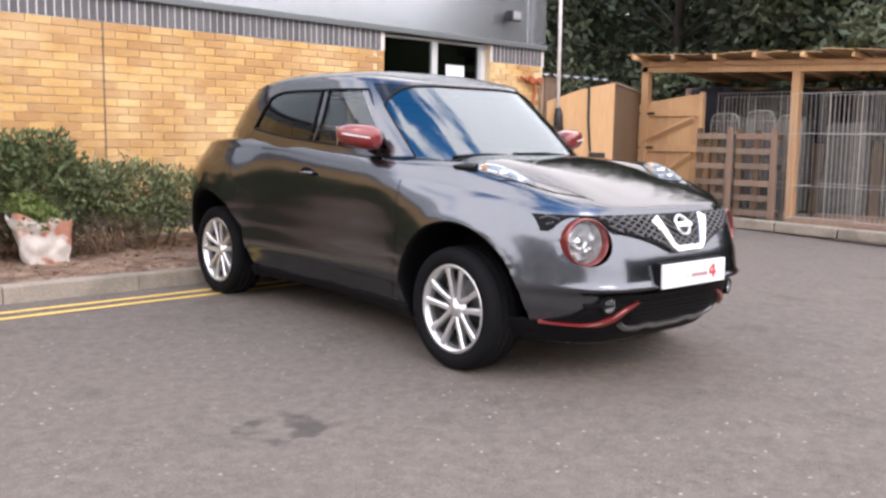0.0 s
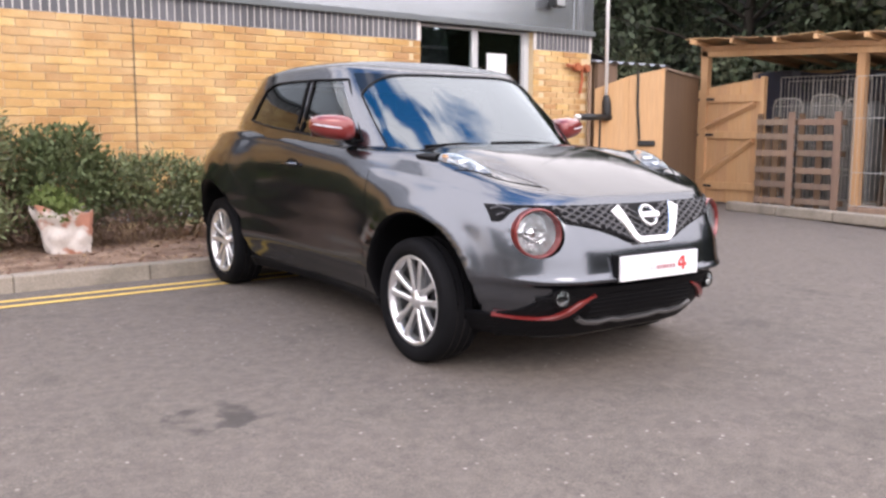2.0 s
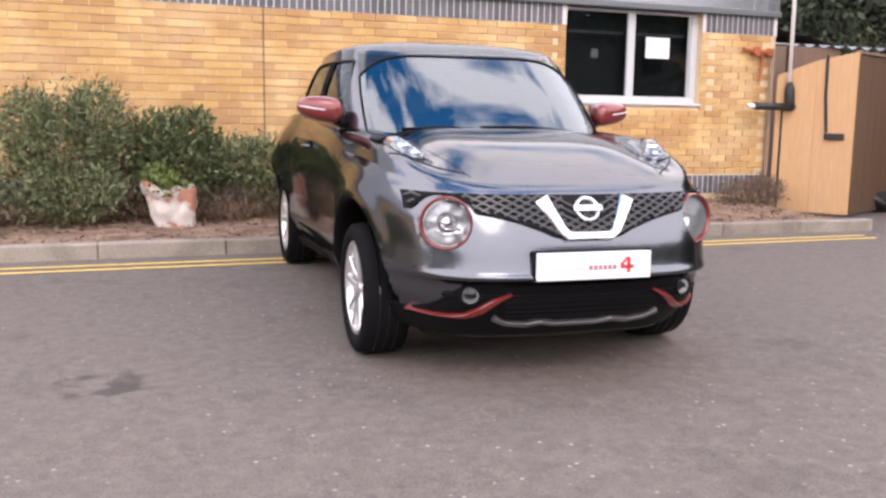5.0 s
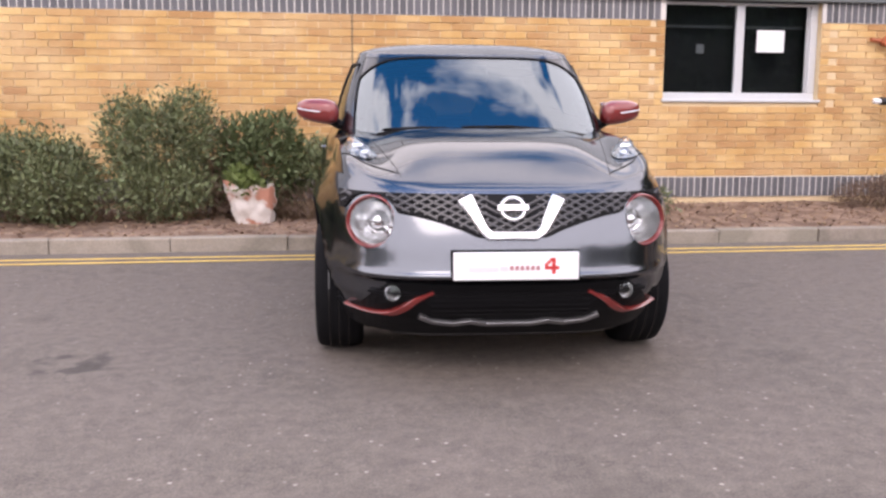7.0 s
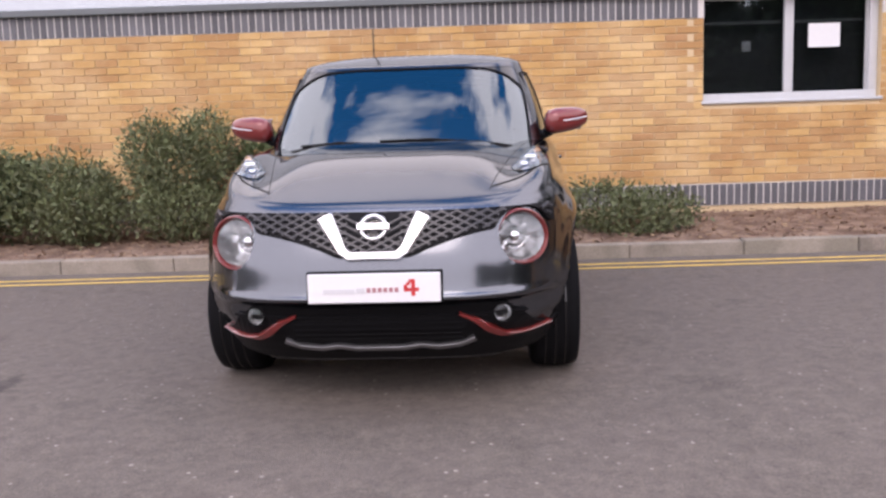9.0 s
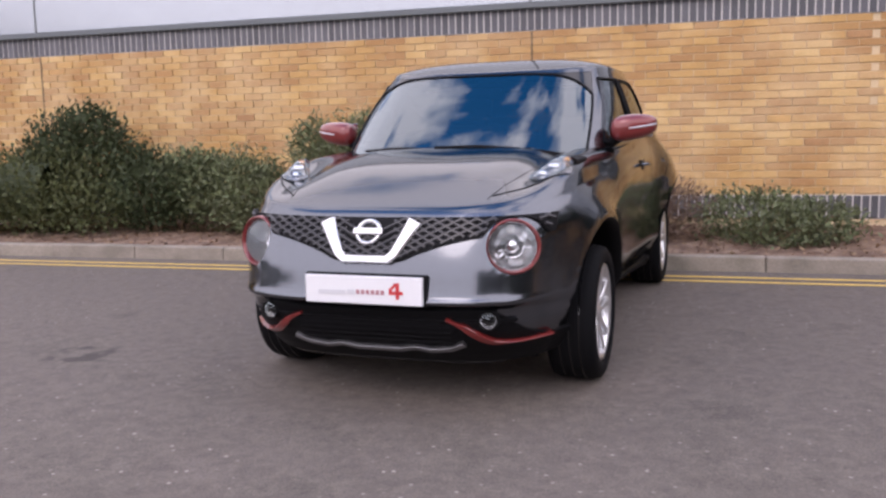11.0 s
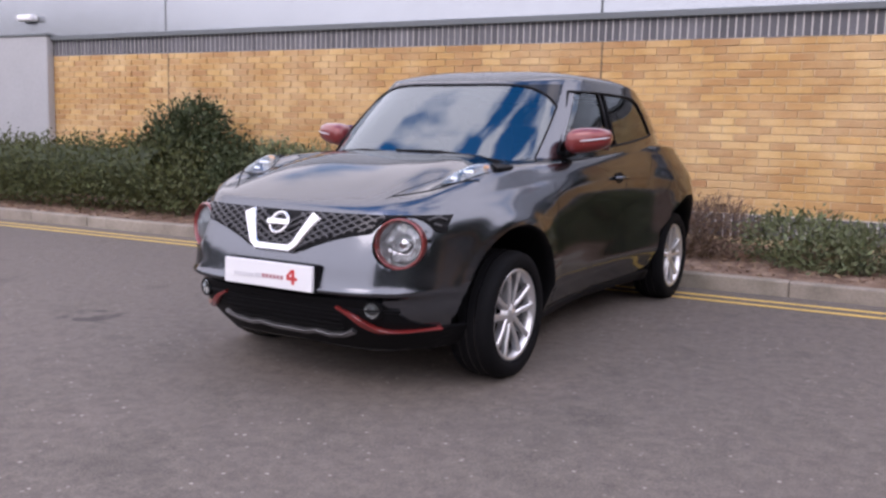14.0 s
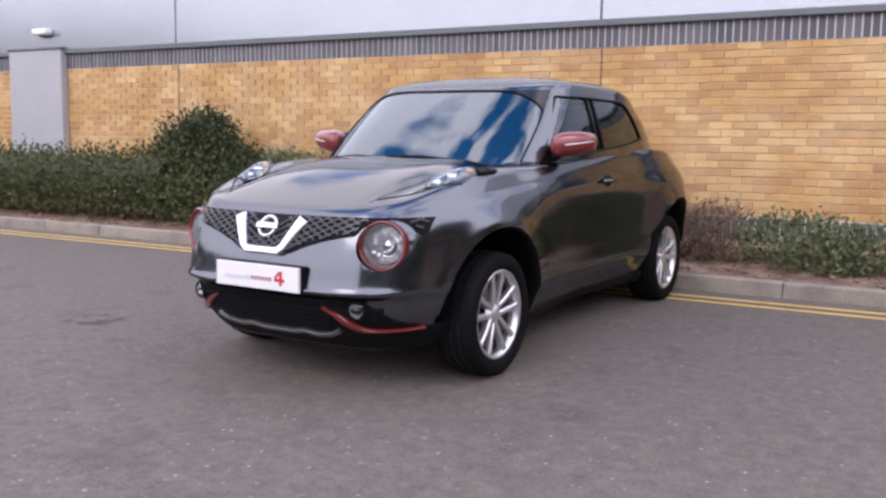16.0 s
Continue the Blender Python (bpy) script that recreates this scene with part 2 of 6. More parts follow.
LEAF_FRESH = material("fresh_leaf", (0.13, 0.17, 0.05), 0.6, var=0.3, scale=3, fine=20, pieces=0.28, spec=0.25)
LEAF_DRY = material("dry_twig", (0.17, 0.115, 0.082), 0.85, var=0.25, scale=3, fine=20, pieces=0.35)
LEAF_TREE = material("tree_leaf", (0.046, 0.058, 0.034), 0.6, var=0.35, scale=1, fine=8, pieces=0.7, spec=0.2)
BARK = material("bark", (0.030, 0.024, 0.018), 0.9, var=0.3, scale=6, fine=40, bump=0.5)
SACK = material("woven_sack", (0.48, 0.22, 0.15), 0.6, var=0.15, scale=4.5, fine=60, second=(0.60, 0.55, 0.51), mix_at=(0.44, 0.50))
# brown darkened to carry the shade on the fence and behind the slats
SHADED_WOOD = wood_material("shaded_brown_wood", (0.135, 0.080, 0.043), (0.10, 0.06, 0.034), 0.06)
GREY_WOOD = wood_material("grey_weathered_wood", (0.27, 0.20, 0.145), (0.20, 0.145, 0.105), 0.2)
WRAP = material("clear_wrap", (0.13, 0.135, 0.14), 0.2, var=0.3, scale=9, fine=30, bump=0.6, bump_scale=22)
# paler copy of the tree leaf, with sunlight put into its colour
LEAF_SUNLIT = material("sunlit_tree_leaf", (0.19, 0.21, 0.13), 0.6, var=0.35, scale=1, fine=8, pieces=0.5, spec=0.2)
ROOF_BOARD = wood_material("roof_board", (0.44, 0.29, 0.15), (0.36, 0.23, 0.12), 0.2)
TARP = material("blue_tarpaulin", (0.016, 0.018, 0.036), 0.35, var=0.3, scale=5, fine=30)
PAINT = material("gunmetal_paint", (0.115, 0.125, 0.144), 0.205, metal=0.97, var=0.03, scale=30, fine=900, coat=1.0)
PAINT.node_tree.nodes["Principled BSDF"].inputs["Coat IOR"].default_value = 1.5
PAINT.node_tree.nodes["Principled BSDF"].inputs["Coat Roughness"].default_value = 0.08
PAINT.node_tree.nodes["Principled BSDF"].inputs["Specular Tint"].default_value = (0.0, 0.0, 0.0, 1)
RED = material("red_trim_paint", (0.19, 0.019, 0.017), 0.3, metal=0.2, var=0.04, scale=20, fine=400, coat=1.0)
CHROME = material("chrome", (0.78, 0.78, 0.79), 0.08, metal=1.0)
SATIN = material("satin_chrome", (0.70, 0.70, 0.71), 0.24, metal=0.9)
RIM_SHADE = material("rim_shade", (0.16, 0.16, 0.165), 0.45, metal=0.7, var=0.1, scale=10, fine=80)
SILVER = material("alloy_silver", (0.74, 0.74, 0.75), 0.32, metal=0.85, var=0.05, scale=10, fine=200, coat=0.6)
RUBBER = material("tyre_rubber", (0.006, 0.006, 0.007), 0.8, var=0.2, scale=10, fine=90, bump=0.1, spec=0.12)
TRIM = material("black_trim", (0.005, 0.005, 0.006), 0.55, var=0.1, scale=10, fine=200, spec=0.14)
GLOSS_BLACK = material("gloss_black", (0.008, 0.008, 0.009), 0.12)
CABIN = material("cabin_cloth", (0.045, 0.045, 0.047), 0.8, var=0.15, scale=10, fine=120)
REFLECTOR = material("lamp_reflector", (0.76, 0.77, 0.78), 0.20, metal=0.75)
# near-black that imitates dark surroundings mirrored in the windscreen corners
SCREEN_REFLECTION = material("painted_reflection", (0.012, 0.013, 0.015), 0.12, spec=0.45)
MARKER_BASE = material("marker_base", (0.42, 0.42, 0.43), 0.22, metal=0.75)
AMBER = material("amber_plastic", (0.75, 0.32, 0.05), 0.25)
PLATE = material("white_plate", (0.80, 0.80, 0.81), 0.35, var=0.02, scale=10, fine=50)
PLATE_GREY = material("plate_grey", (0.64, 0.64, 0.66), 0.4)
PLATE_RED = material("plate_red", (0.62, 0.05, 0.05), 0.4)
PLATE_DUSK = material("plate_dusky", (0.42, 0.20, 0.22), 0.4)
SCREEN = glass_material("windscreen_glass", (0.25, 0.28, 0.28), ior=2.4)
SIDE_GLASS = glass_material("door_glass", (0.62, 0.68, 0.65), ior=1.7)
PRIVACY = glass_material("privacy_glass", (0.08, 0.08, 0.09), ior=1.5)
LENS = glass_material("lamp_lens", (0.95, 0.96, 0.97), ior=1.55)
JOINT_FILL = material("joint_sealant", (0.15, 0.105, 0.06), 0.8, var=0.2, scale=5, fine=40)
SHEET = material("grey_roof_sheet", (0.30, 0.31, 0.33), 0.5, var=0.2, scale=4, fine=30)
FLOOD_GLASS = material("flood_glass", (0.34, 0.35, 0.36), 0.15)
BLIND = material("blind_rail", (0.16, 0.165, 0.17), 0.5)
WINDOW_GLASS = glass_material("window_glass", (0.66, 0.69, 0.70), ior=1.6)


# ---- mesh helpers ----
def mesh_of(bm, name, mat, smooth=False):
    me = bpy.data.meshes.new(name)
    bmesh.ops.recalc_face_normals(bm, faces=bm.faces)
    bm.to_mesh(me)
    bm.free()
    me.materials.append(mat)
    if smooth:
        me.shade_smooth()
    return me


def part(name, bm, mat, parent=None, label="", smooth=False, at=None):
    ob = new(name, mesh_of(bm, name, mat, smooth))
    ob.parent = parent
    if at is not None:
        ob.matrix_basis = at
    if label:
        ob["label"] = label
    return ob


def thing(name, at, label, category, group="", kind=""):
    ob = new(name)
    ob.matrix_basis = at
    ob.empty_display_size = 0.1
    return tagged(ob, label, category, group, kind)


def box(x0, y0, z0, x1, y1, z1, bevel=0.0, seg=1, bm=None):
    bm = bm or bmesh.new()
    made = bmesh.ops.create_cube(bm, size=1, matrix=Matrix.Translation(((x0 + x1) / 2, (y0 + y1) / 2, (z0 + z1) / 2)) @ Matrix.Diagonal((x1 - x0, y1 - y0, z1 - z0, 1)))
    if bevel:
        edges = {e for v in made["verts"] for e in v.link_edges}
        bmesh.ops.bevel(bm, geom=list(edges), offset=bevel, segments=seg, affect="EDGES", profile=0.5)
    return bm


def tube(points, radius, sides=8, bm=None, closed=False, squash=1.0):
    """A round bar along points; radius: one number or one a point."""
    bm = bm or bmesh.new()
    pts = [Vector(p) for p in points]
    rings, up = [], Vector((0, 0, 1))
    n = len(pts)
    for i, p in enumerate(pts):
        a, b = pts[(i - 1) % n if closed else max(i - 1, 0)], pts[(i + 1) % n if closed else min(i + 1, n - 1)]
        d = (b - a).normalized()
        side = d.cross(up if abs(d.dot(up)) < 0.95 else Vector((1, 0, 0))).normalized()
        other = side.cross(d)
        r = radius[i] if hasattr(radius, "__len__") else radius
        rings.append([bm.verts.new(p + r * (math.cos(k * 2 * math.pi / sides) * side + squash * math.sin(k * 2 * math.pi / sides) * other)) for k in range(sides)])
    for i in range(n if closed else n - 1):
        a, b = rings[i], rings[(i + 1) % n]
        for k in range(sides):
            bm.faces.new((a[k], a[(k + 1) % sides], b[(k + 1) % sides], b[k]))
    if not closed:
        bm.faces.new(rings[0])
        bm.faces.new(rings[-1][::-1])
    return bm


def lathe(profile, sides=48, axis="y", bm=None):
    """Turns (radius, along) pairs about the axis through the origin."""
    bm = bm or bmesh.new()
    rings = []
    for r, a in profile:
        ring = []
        for k in range(sides):
            c, s = math.cos(2 * math.pi * k / sides), math.sin(2 * math.pi * k / sides)
            ring.append(bm.verts.new((r * c, a, r * s) if axis == "y" else (a, r * c, r * s) if axis == "x" else (r * c, r * s, a)))
        rings.append(ring)
    for a, b in zip(rings, rings[1:]):
        for k in range(sides):
            bm.faces.new((a[k], a[(k + 1) % sides], b[(k + 1) % sides], b[k]))
    return bm


def sheet(rows, bm=None):
    """A skin through rows of points."""
    bm = bm or bmesh.new()
    grid = [[bm.verts.new(p) for p in row] for row in rows]
    for a, b in zip(grid, grid[1:]):
        for k in range(len(a) - 1):
            try:
                bm.faces.new((a[k], a[k + 1], b[k + 1], b[k]))
            except ValueError:
                pass
    return bm


def mesh_from(name, verts, faces, mat):
    me = bpy.data.meshes.new(name)
    me.from_pydata(verts, [], faces)
    me.materials.append(mat)
    me.update()
    return me


def spline(keys):
    """A smooth function through (x, value) keys in rising order of x."""
    xs, ys = [k[0] for k in keys], [k[1] for k in keys]
    n = len(xs)
    d = [(ys[i + 1] - ys[i]) / (xs[i + 1] - xs[i]) for i in range(n - 1)]
    m = [d[0]] + [0.0 if d[i - 1] * d[i] <= 0 else 2 * d[i - 1] * d[i] / (d[i - 1] + d[i]) for i in range(1, n - 1)] + [d[-1]]

    def value(x):
        if x <= xs[0]:
            return ys[0]
        if x >= xs[-1]:
            return ys[-1]
        i = next(j for j in range(n - 1) if x <= xs[j + 1])
        h = xs[i + 1] - xs[i]
        t = (x - xs[i]) / h
        return ys[i] * (1 + 2 * t) * (1 - t) ** 2 + m[i] * h * t * (1 - t) ** 2 + ys[i + 1] * t * t * (3 - 2 * t) - m[i + 1] * h * t * t * (1 - t)

    return value


def gauss(x, w):
    return math.exp(-(x / w) ** 2)


# ---- ground ----
def ground_z(y):
    return 0.017 * (min(max(y, -1.5), 6.1) - 3.9)


ys = [-1500, -60, -20, -8, -4, -1.5, 0, 1.5, 3, 4.5, 5.5, 6.1, 9, 20, 60, 1500]
xs = [-1500, -60, -20, -8, 0, 4, 8, 12, 20, 60, 1500]
part("ground", sheet([[(x, y, ground_z(y)) for x in xs] for y in ys]), ASPHALT)
tagged(bpy.data.objects["ground"], "worn grey-brown asphalt yard with pale chippings", "ground", kind="structure")

WALL_Y, CORNER_X = 7.98, 9.98
LEFT_END = -26.0
ROOF_Z = 3.8
KERB_Y = 6.05


def verge():
    rows = []
    rng = random.Random(4)
    for j in range(15):
        y = KERB_Y + 0.12 + (WALL_Y - KERB_Y - 0.12) * j / 14
        rows.append([(x * 0.16 - 16, y, 0.135 + 0.075 * j / 14 + 0.018 * noise.noise((x * 0.35, y * 2, 0)) + rng.uniform(-0.008, 0.008)) for x in range(int((9.45 + 16) / 0.16) + 1)])
    ob = part("planting_bed", sheet(rows), SOIL)
    tagged(ob, "planting bed of brown bark mulch between kerb and wall", "planting bed", kind="structure")


verge()


def yellow_lines():
    for k, y in enumerate((5.605, 5.778)):
        rows = []
        for i in range(150):
            x = -16 + i * 0.17
            w = 0.033 + 0.003 * noise.noise((x * 3, y, 1))
            dy = 0.012 * noise.noise((x * 0.4, k * 7, 2))
            rows.append([(x, y + dy - w, ground_z(y) + 0.004), (x, y + dy + w, ground_z(y) + 0.004)])
        ob = part("road_marking", sheet(rows), YELLOW)
        tagged(ob, "worn yellow painted no-parking line along the kerb", "road marking", kind="structure")


yellow_lines()

# ---- building ----
building_wall = part("wall_brick", box(LEFT_END, WALL_Y + 0.012, -0.1, 7.13, WALL_Y + 0.3, 2.37), MORTAR)
tagged(building_wall, "yellow buff brick wall with dark blue soldier courses", "wall", kind="structure")
part("mortar_bed", box(7.13, WALL_Y + 0.012, -0.1, 8.91, WALL_Y + 0.3, 1.30), MORTAR, building_wall)
part("mortar_bed", box(8.91, WALL_Y + 0.012, -0.1, CORNER_X - 0.01, WALL_Y + 0.3, 2.37), MORTAR, building_wall)
part("return_wall", box(CORNER_X - 0.3, WALL_Y + 0.3, -0.1, CORNER_X - 0.01, WALL_Y + 14, 2.37), MORTAR, building_wall)
part("wall_core", box(LEFT_END, WALL_Y + 0.3, 2.37, CORNER_X - 0.02, WALL_Y + 0.5, ROOF_Z), DARK_ROOM, building_wall)

# cladding above the brick
clad = part("cladding", box(LEFT_END, WALL_Y - 0.03, 2.43, -8.25, WALL_Y + 0.29, ROOF_Z, 0.006), CLADDING)
tagged(clad, "smooth grey steel cladding panels above the brick wall", "cladding", kind="structure")
for x0, x1 in ((-8.24, -2.15), (-2.14, 3.81), (3.82, 9.58), (9.59, CORNER_X)):
    part("panel", box(x0, WALL_Y - 0.03, 2.43, x1 - 0.006, WALL_Y + 0.29, ROOF_Z, 0.006), CLADDING, clad)
part("panel", box(CORNER_X - 0.3, WALL_Y + 0.3, 2.43, CORNER_X, WALL_Y + 14, ROOF_Z, 0.006), CLADDING, clad)
for x in (-8.245, -2.148, 3.812):
    part("joint_strip", box(x - 0.012, WALL_Y - 0.034, 2.44, x + 0.012, WALL_Y - 0.02, ROOF_Z - 0.02), FLASHING, clad)
part("drip_flashing", box(LEFT_END, WALL_Y - 0.055, 2.365, CORNER_X + 0.01, WALL_Y + 0.02, 2.432, 0.008), FLASHING, clad)
part("roof_deck", box(LEFT_END, WALL_Y - 0.05, ROOF_Z, CORNER_X + 0.02, WALL_Y + 14, ROOF_Z + 0.1), FLASHING, clad)


def window():
    x0, x1, z0, z1, y = 7.13, 8.91, 1.325, 2.36, WALL_Y + 0.085
    # solid block behind the panes, coloured dark in place of an unlit room
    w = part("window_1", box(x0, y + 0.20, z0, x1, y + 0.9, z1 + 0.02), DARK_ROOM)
    tagged(w, "white-framed two-pane window with a dark block for the unlit room", "window", kind="structure")
    for a in ((x0, z0, x1, z0 + 0.075), (x0, z1 - 0.03, x1, z1), (x0, z0 + 0.075, x0 + 0.02, z1 - 0.03), (8.822, z0 + 0.075, x1, z1 - 0.03), (7.967, z0 + 0.075, 8.06, z1 - 0.03)):
        part("window_frame", box(a[0], y, a[1], a[2], y + 0.06, a[3], 0.006), UPVC, w)
    part("casement", box(8.79, y + 0.02, z0 + 0.075, 8.822, y + 0.055, z1 - 0.03, 0.004), GREY_BOX, w)
    part("window_sill", box(x0 - 0.02, WALL_Y - 0.02, z0 - 0.03, x1 + 0.02, y + 0.03, z0 + 0.004, 0.008), UPVC, w)
    for a, b in ((x0 + 0.02, 7.967), (8.06, 8.79)):
        pane = part("pane", box(a, y + 0.028, z0 + 0.075, b, y + 0.034, z1 - 0.03), WINDOW_GLASS, w)
        pane.visible_shadow = False
        part("blind_rail", box(a, y + 0.10, 2.095, b, y + 0.125, 2.125, 0.004), BLIND, w, "grey rail of a raised blind")
    note = part("notice", box(8.214, y + 0.014, 1.838, 8.532, y + 0.018, 2.074), PAPER)
    tagged(note, "white paper notice taped on the window", "notice")
    dev = part("wall_thermostat", box(7.60, y + 0.185, 1.83, 7.69, y + 0.20, 1.93, 0.008), PLATE_GREY)
    tagged(dev, "small grey switch box in the dark room", "switch box")


window()


def floodlight():
    f = thing("floodlight", pose(9.15, WALL_Y - 0.03, 2.73, 0, 0, 0), "small black square floodlight fixed to the cladding", "floodlight")
    part("bracket", tube([(0, 0, -0.02), (0, -0.05, -0.02), (0, -0.09, 0.0)], 0.012), BLACK_PLASTIC, f)
    part("housing", box(-0.09, -0.20, -0.06, 0.09, -0.08, 0.07, 0.015, 2), BLACK_PLASTIC, f)
    part("lens", box(-0.07, -0.206, -0.045, 0.07, -0.198, 0.055, 0.003), FLOOD_GLASS, f, "dull glass lens")
    for k in range(5):
        part("fin", box(-0.075 + k * 0.034, -0.08, -0.05, -0.067 + k * 0.034, -0.05, 0.06), BLACK_PLASTIC, f)


floodlight()


def steel_enclosure():
    e = thing("steel_enclosure", pose(-4.95, WALL_Y - 0.12, 0.2), "tall plain grey steel enclosure standing against the brick wall", "enclosure")
    part("body", box(-0.59, 0, 0, 0.59, 0.12, 2.23, 0.01), GREY_BOX, e)
    part("cap", box(-0.61, -0.02, 2.23, 0.61, 0.12, 2.262, 0.006), FLASHING, e)
    lamp = thing("wall_lamp", pose(-4.74, WALL_Y - 0.03, 2.68), "small white bulkhead lamp on the cladding", "wall lamp")
    part("body", box(-0.20, -0.14, -0.035, 0.12, 0, 0.055, 0.03, 2), WHITE_PAINT, lamp, smooth=False)
    part("arm", tube([(-0.05, 0, -0.06), (-0.05, -0.10, -0.05)], 0.015), FLASHING, lamp)


steel_enclosure()


def barrier_arm():
    b = thing("lifting_arm", pose(9.98, 7.70, 0.0), "white pole on a dark hinged bracket beside the gate", "pole")
    part("pole", tube([(-0.02, 0.02, 5.2), (-0.01, 0, 1.56)], 0.024, 12), WHITE_PAINT, b, "thin white painted pole", smooth=True)
    part("socket", tube([(-0.01, 0, 1.60), (0, 0, 1.50), (0.01, 0, 1.36), (0.01, 0, 1.27)], [0.035, 0.06, 0.062, 0.05], 12), BLACK_PLASTIC, b, smooth=True)
    part("crossbar", tube([(0.07, 0, 1.31), (-0.52, -0.02, 1.31)], 0.045, 10), BLACK_PLASTIC, b, smooth=True)
    part("tip", tube([(-0.52, -0.02, 1.31), (-0.60, -0.02, 1.315)], 0.03, 10), WHITE_PAINT, b, smooth=True)
    part("wall_stay", tube([(0.0, 0, 1.30), (0.0, 0.29, 1.30)], 0.02), BLACK_PLASTIC, b)
    part("stay_post", tube([(0.0, 0.10, 1.30), (0.0, 0.10, 0.02)], 0.025), BLACK_PLASTIC, b)


barrier_arm()


def pipework():
    p = thing("pipe_valves", pose(9.62, WALL_Y, 1.9), "rusty red pipe valves on the brick wall", "pipe")
    part("valve", lathe([(0.0, -0.10), (0.05, -0.10), (0.06, -0.07), (0.04, -0.03), (0.04, 0.012)], 14), RUST, p, at=pose(0.02, 0, 0.06))
    part("valve", lathe([(0.0, -0.09), (0.045, -0.09), (0.055, -0.06), (0.04, -0.02), (0.04, 0.012)], 14), RUST, p, at=pose(0.20, 0, 0.05))
    part("pipe", tube([(-0.16, -0.05, 0.08), (0.0, -0.05, 0.06), (0.26, -0.05, 0.05)], 0.022), RUST, p)
    part("pipe", tube([(0.12, -0.05, 0.05), (0.13, -0.05, -0.12), (0.10, -0.04, -0.28)], 0.018), RUST, p)
    part("drop_pipe", tube([(0.27, -0.05, 0.10), (0.28, -0.05, -0.5), (0.28, -0.04, -1.75)], 0.028), OLD_WOOD, p)


pipework()


# ---- timber compound ----
def boards(parent, width, z0, tops, mat, thick=0.022, n=8, name="board"):
    for k in range(n):
        a, b = width * k / n, width * (k + 1) / n - 0.002
        bm = box(a, -thick / 2, z0, b, thick / 2, z0 + 1, 0.002)
        for v in bm.verts:
            if v.co.z > z0 + 0.5:
                v.co.z += tops(min(max(v.co.x / width, 0), 1)) - z0 - 1
        part(name, bm, mat, parent)


def compound():
    # tall hinged board beside the wall
    leaf = thing("gate", pose(9.93, 7.86, ground_z(8), 0, 0, -56), "tall pale plywood gate leaf standing open, with a black strap", "gate")
    boards(leaf, 0.90, 0.03, lambda u: 1.64 + 0.26 * u ** 0.6, PINE, n=2, name="panel")
    part("strap", tube([(0.56, -0.02, 1.87), (0.565, -0.024, 1.4), (0.60, -0.02, 0.98)], 0.017, 6), BLACK_PLASTIC, leaf)
    part("bolt", box(0.58, -0.05, 0.90, 0.80, -0.01, 0.97, 0.008), BLACK_PLASTIC, leaf)
    back = thing("fence_panel", pose(10.46, 7.13, ground_z(8), 0, 0, 25.5), "timber fence panel, coloured dark for shade, running back from the gate", "fence")
    boards(back, 2.2, 0.03, lambda u: 1.88, SHADED_WOOD, n=9)
    part("rail", box(0, 0.012, 1.55, 2.2, 0.055, 1.64), SHADED_WOOD, back)
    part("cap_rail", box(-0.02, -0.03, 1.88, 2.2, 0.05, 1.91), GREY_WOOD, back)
    bag = thing("rubbish_bag", pose(11.40, 7.66, ground_z(8)), "black plastic rubbish bag slumped on the ground", "bag")
    bm = bmesh.new()
    bmesh.ops.create_icosphere(bm, subdivisions=3, radius=0.24)
    for v in bm.verts:
        v.co *= 1 + 0.45 * noise.noise(v.co * 5) + 0.15 * noise.noise(v.co * 14)
        v.co = Vector((v.co.x * 1.1, v.co.y * 1.25, max(v.co.z * 0.62, -0.12) + 0.118))
    part("sack", bm, BLACK_PLASTIC, bag, smooth=True)
    shed = thing("open_shed", pose(0, 0, 0), "open-fronted timber shelter with a low lath roof", "shelter")
    for x, y in ((12.60, 8.05), (12.62, 5.62), (12.62, 2.9), (14.6, 8.05), (14.6, 5.4), (14.6, 2.9)):
        part("post", box(x - 0.06, y - 0.06, ground_z(8), x + 0.06, y + 0.06, 2.36 if x < 14 else 2.10, 0.006), PINE, shed)
    part("beam", box(12.54, 2.6, 2.24, 12.60, 8.12, 2.36, 0.005), PINE, shed)
    part("beam", box(14.55, 2.6, 2.00, 14.61, 8.12, 2.12, 0.005), PINE, shed)
    for k in range(9):
        y = 2.75 + k * 0.655
        part("rafter", box(12.06 - 0.05 * (k % 3), y - 0.022, 2.345, 14.9, y + 0.025, 2.412, 0.004), PINE, shed, at=pose(0, 0, 1.01, 0, 4.5, 0))
    for k in range(13):
        y = 2.5 + k * 0.437
        rows = [[(12.02 + 0.06 * math.sin(k * 2.3) + x, y + w, 2.418 + 0.012 * math.sin(9 * w + k) + 0.010 * math.sin(3 * x + k * 1.7) + up) for w in (0, 0.15, 0.29, 0.428)] for up in (0, 0.011) for x in ((0, 0.6, 1.4, 2.2, 2.95) if not up else (2.95, 2.2, 1.4, 0.6, 0))]
        part("roof_board", sheet(rows + rows[:1]), ROOF_BOARD, shed, at=pose(0, 0, 1.01, 0, 4.5, 0))
    part("fascia", box(12.50, 2.6, 2.33, 12.525, 8.08, 2.40, 0.004), PINE, shed)
    part("tarpaulin", sheet([[(14.5 + 0.04 * math.sin(y * 9), y, z + 0.03 * math.sin(y * 5)) for y in [2.6 + i * 0.2 for i in range(30)]] for z in (1.2, 1.5, 1.8, 2.1)]), TARP, shed)
    part("back_panel", box(14.66, 2.5, ground_z(8), 14.70, 8.6, 2.1), OLD_WOOD, shed)
    # the whole roof is sheared down along y to fit the camera's view
    for ob in shed.children:
        for v in ob.data.vertices:
            if v.co.z > 1.9:
                v.co.z -= 0.034 * (8.1 - v.co.y)
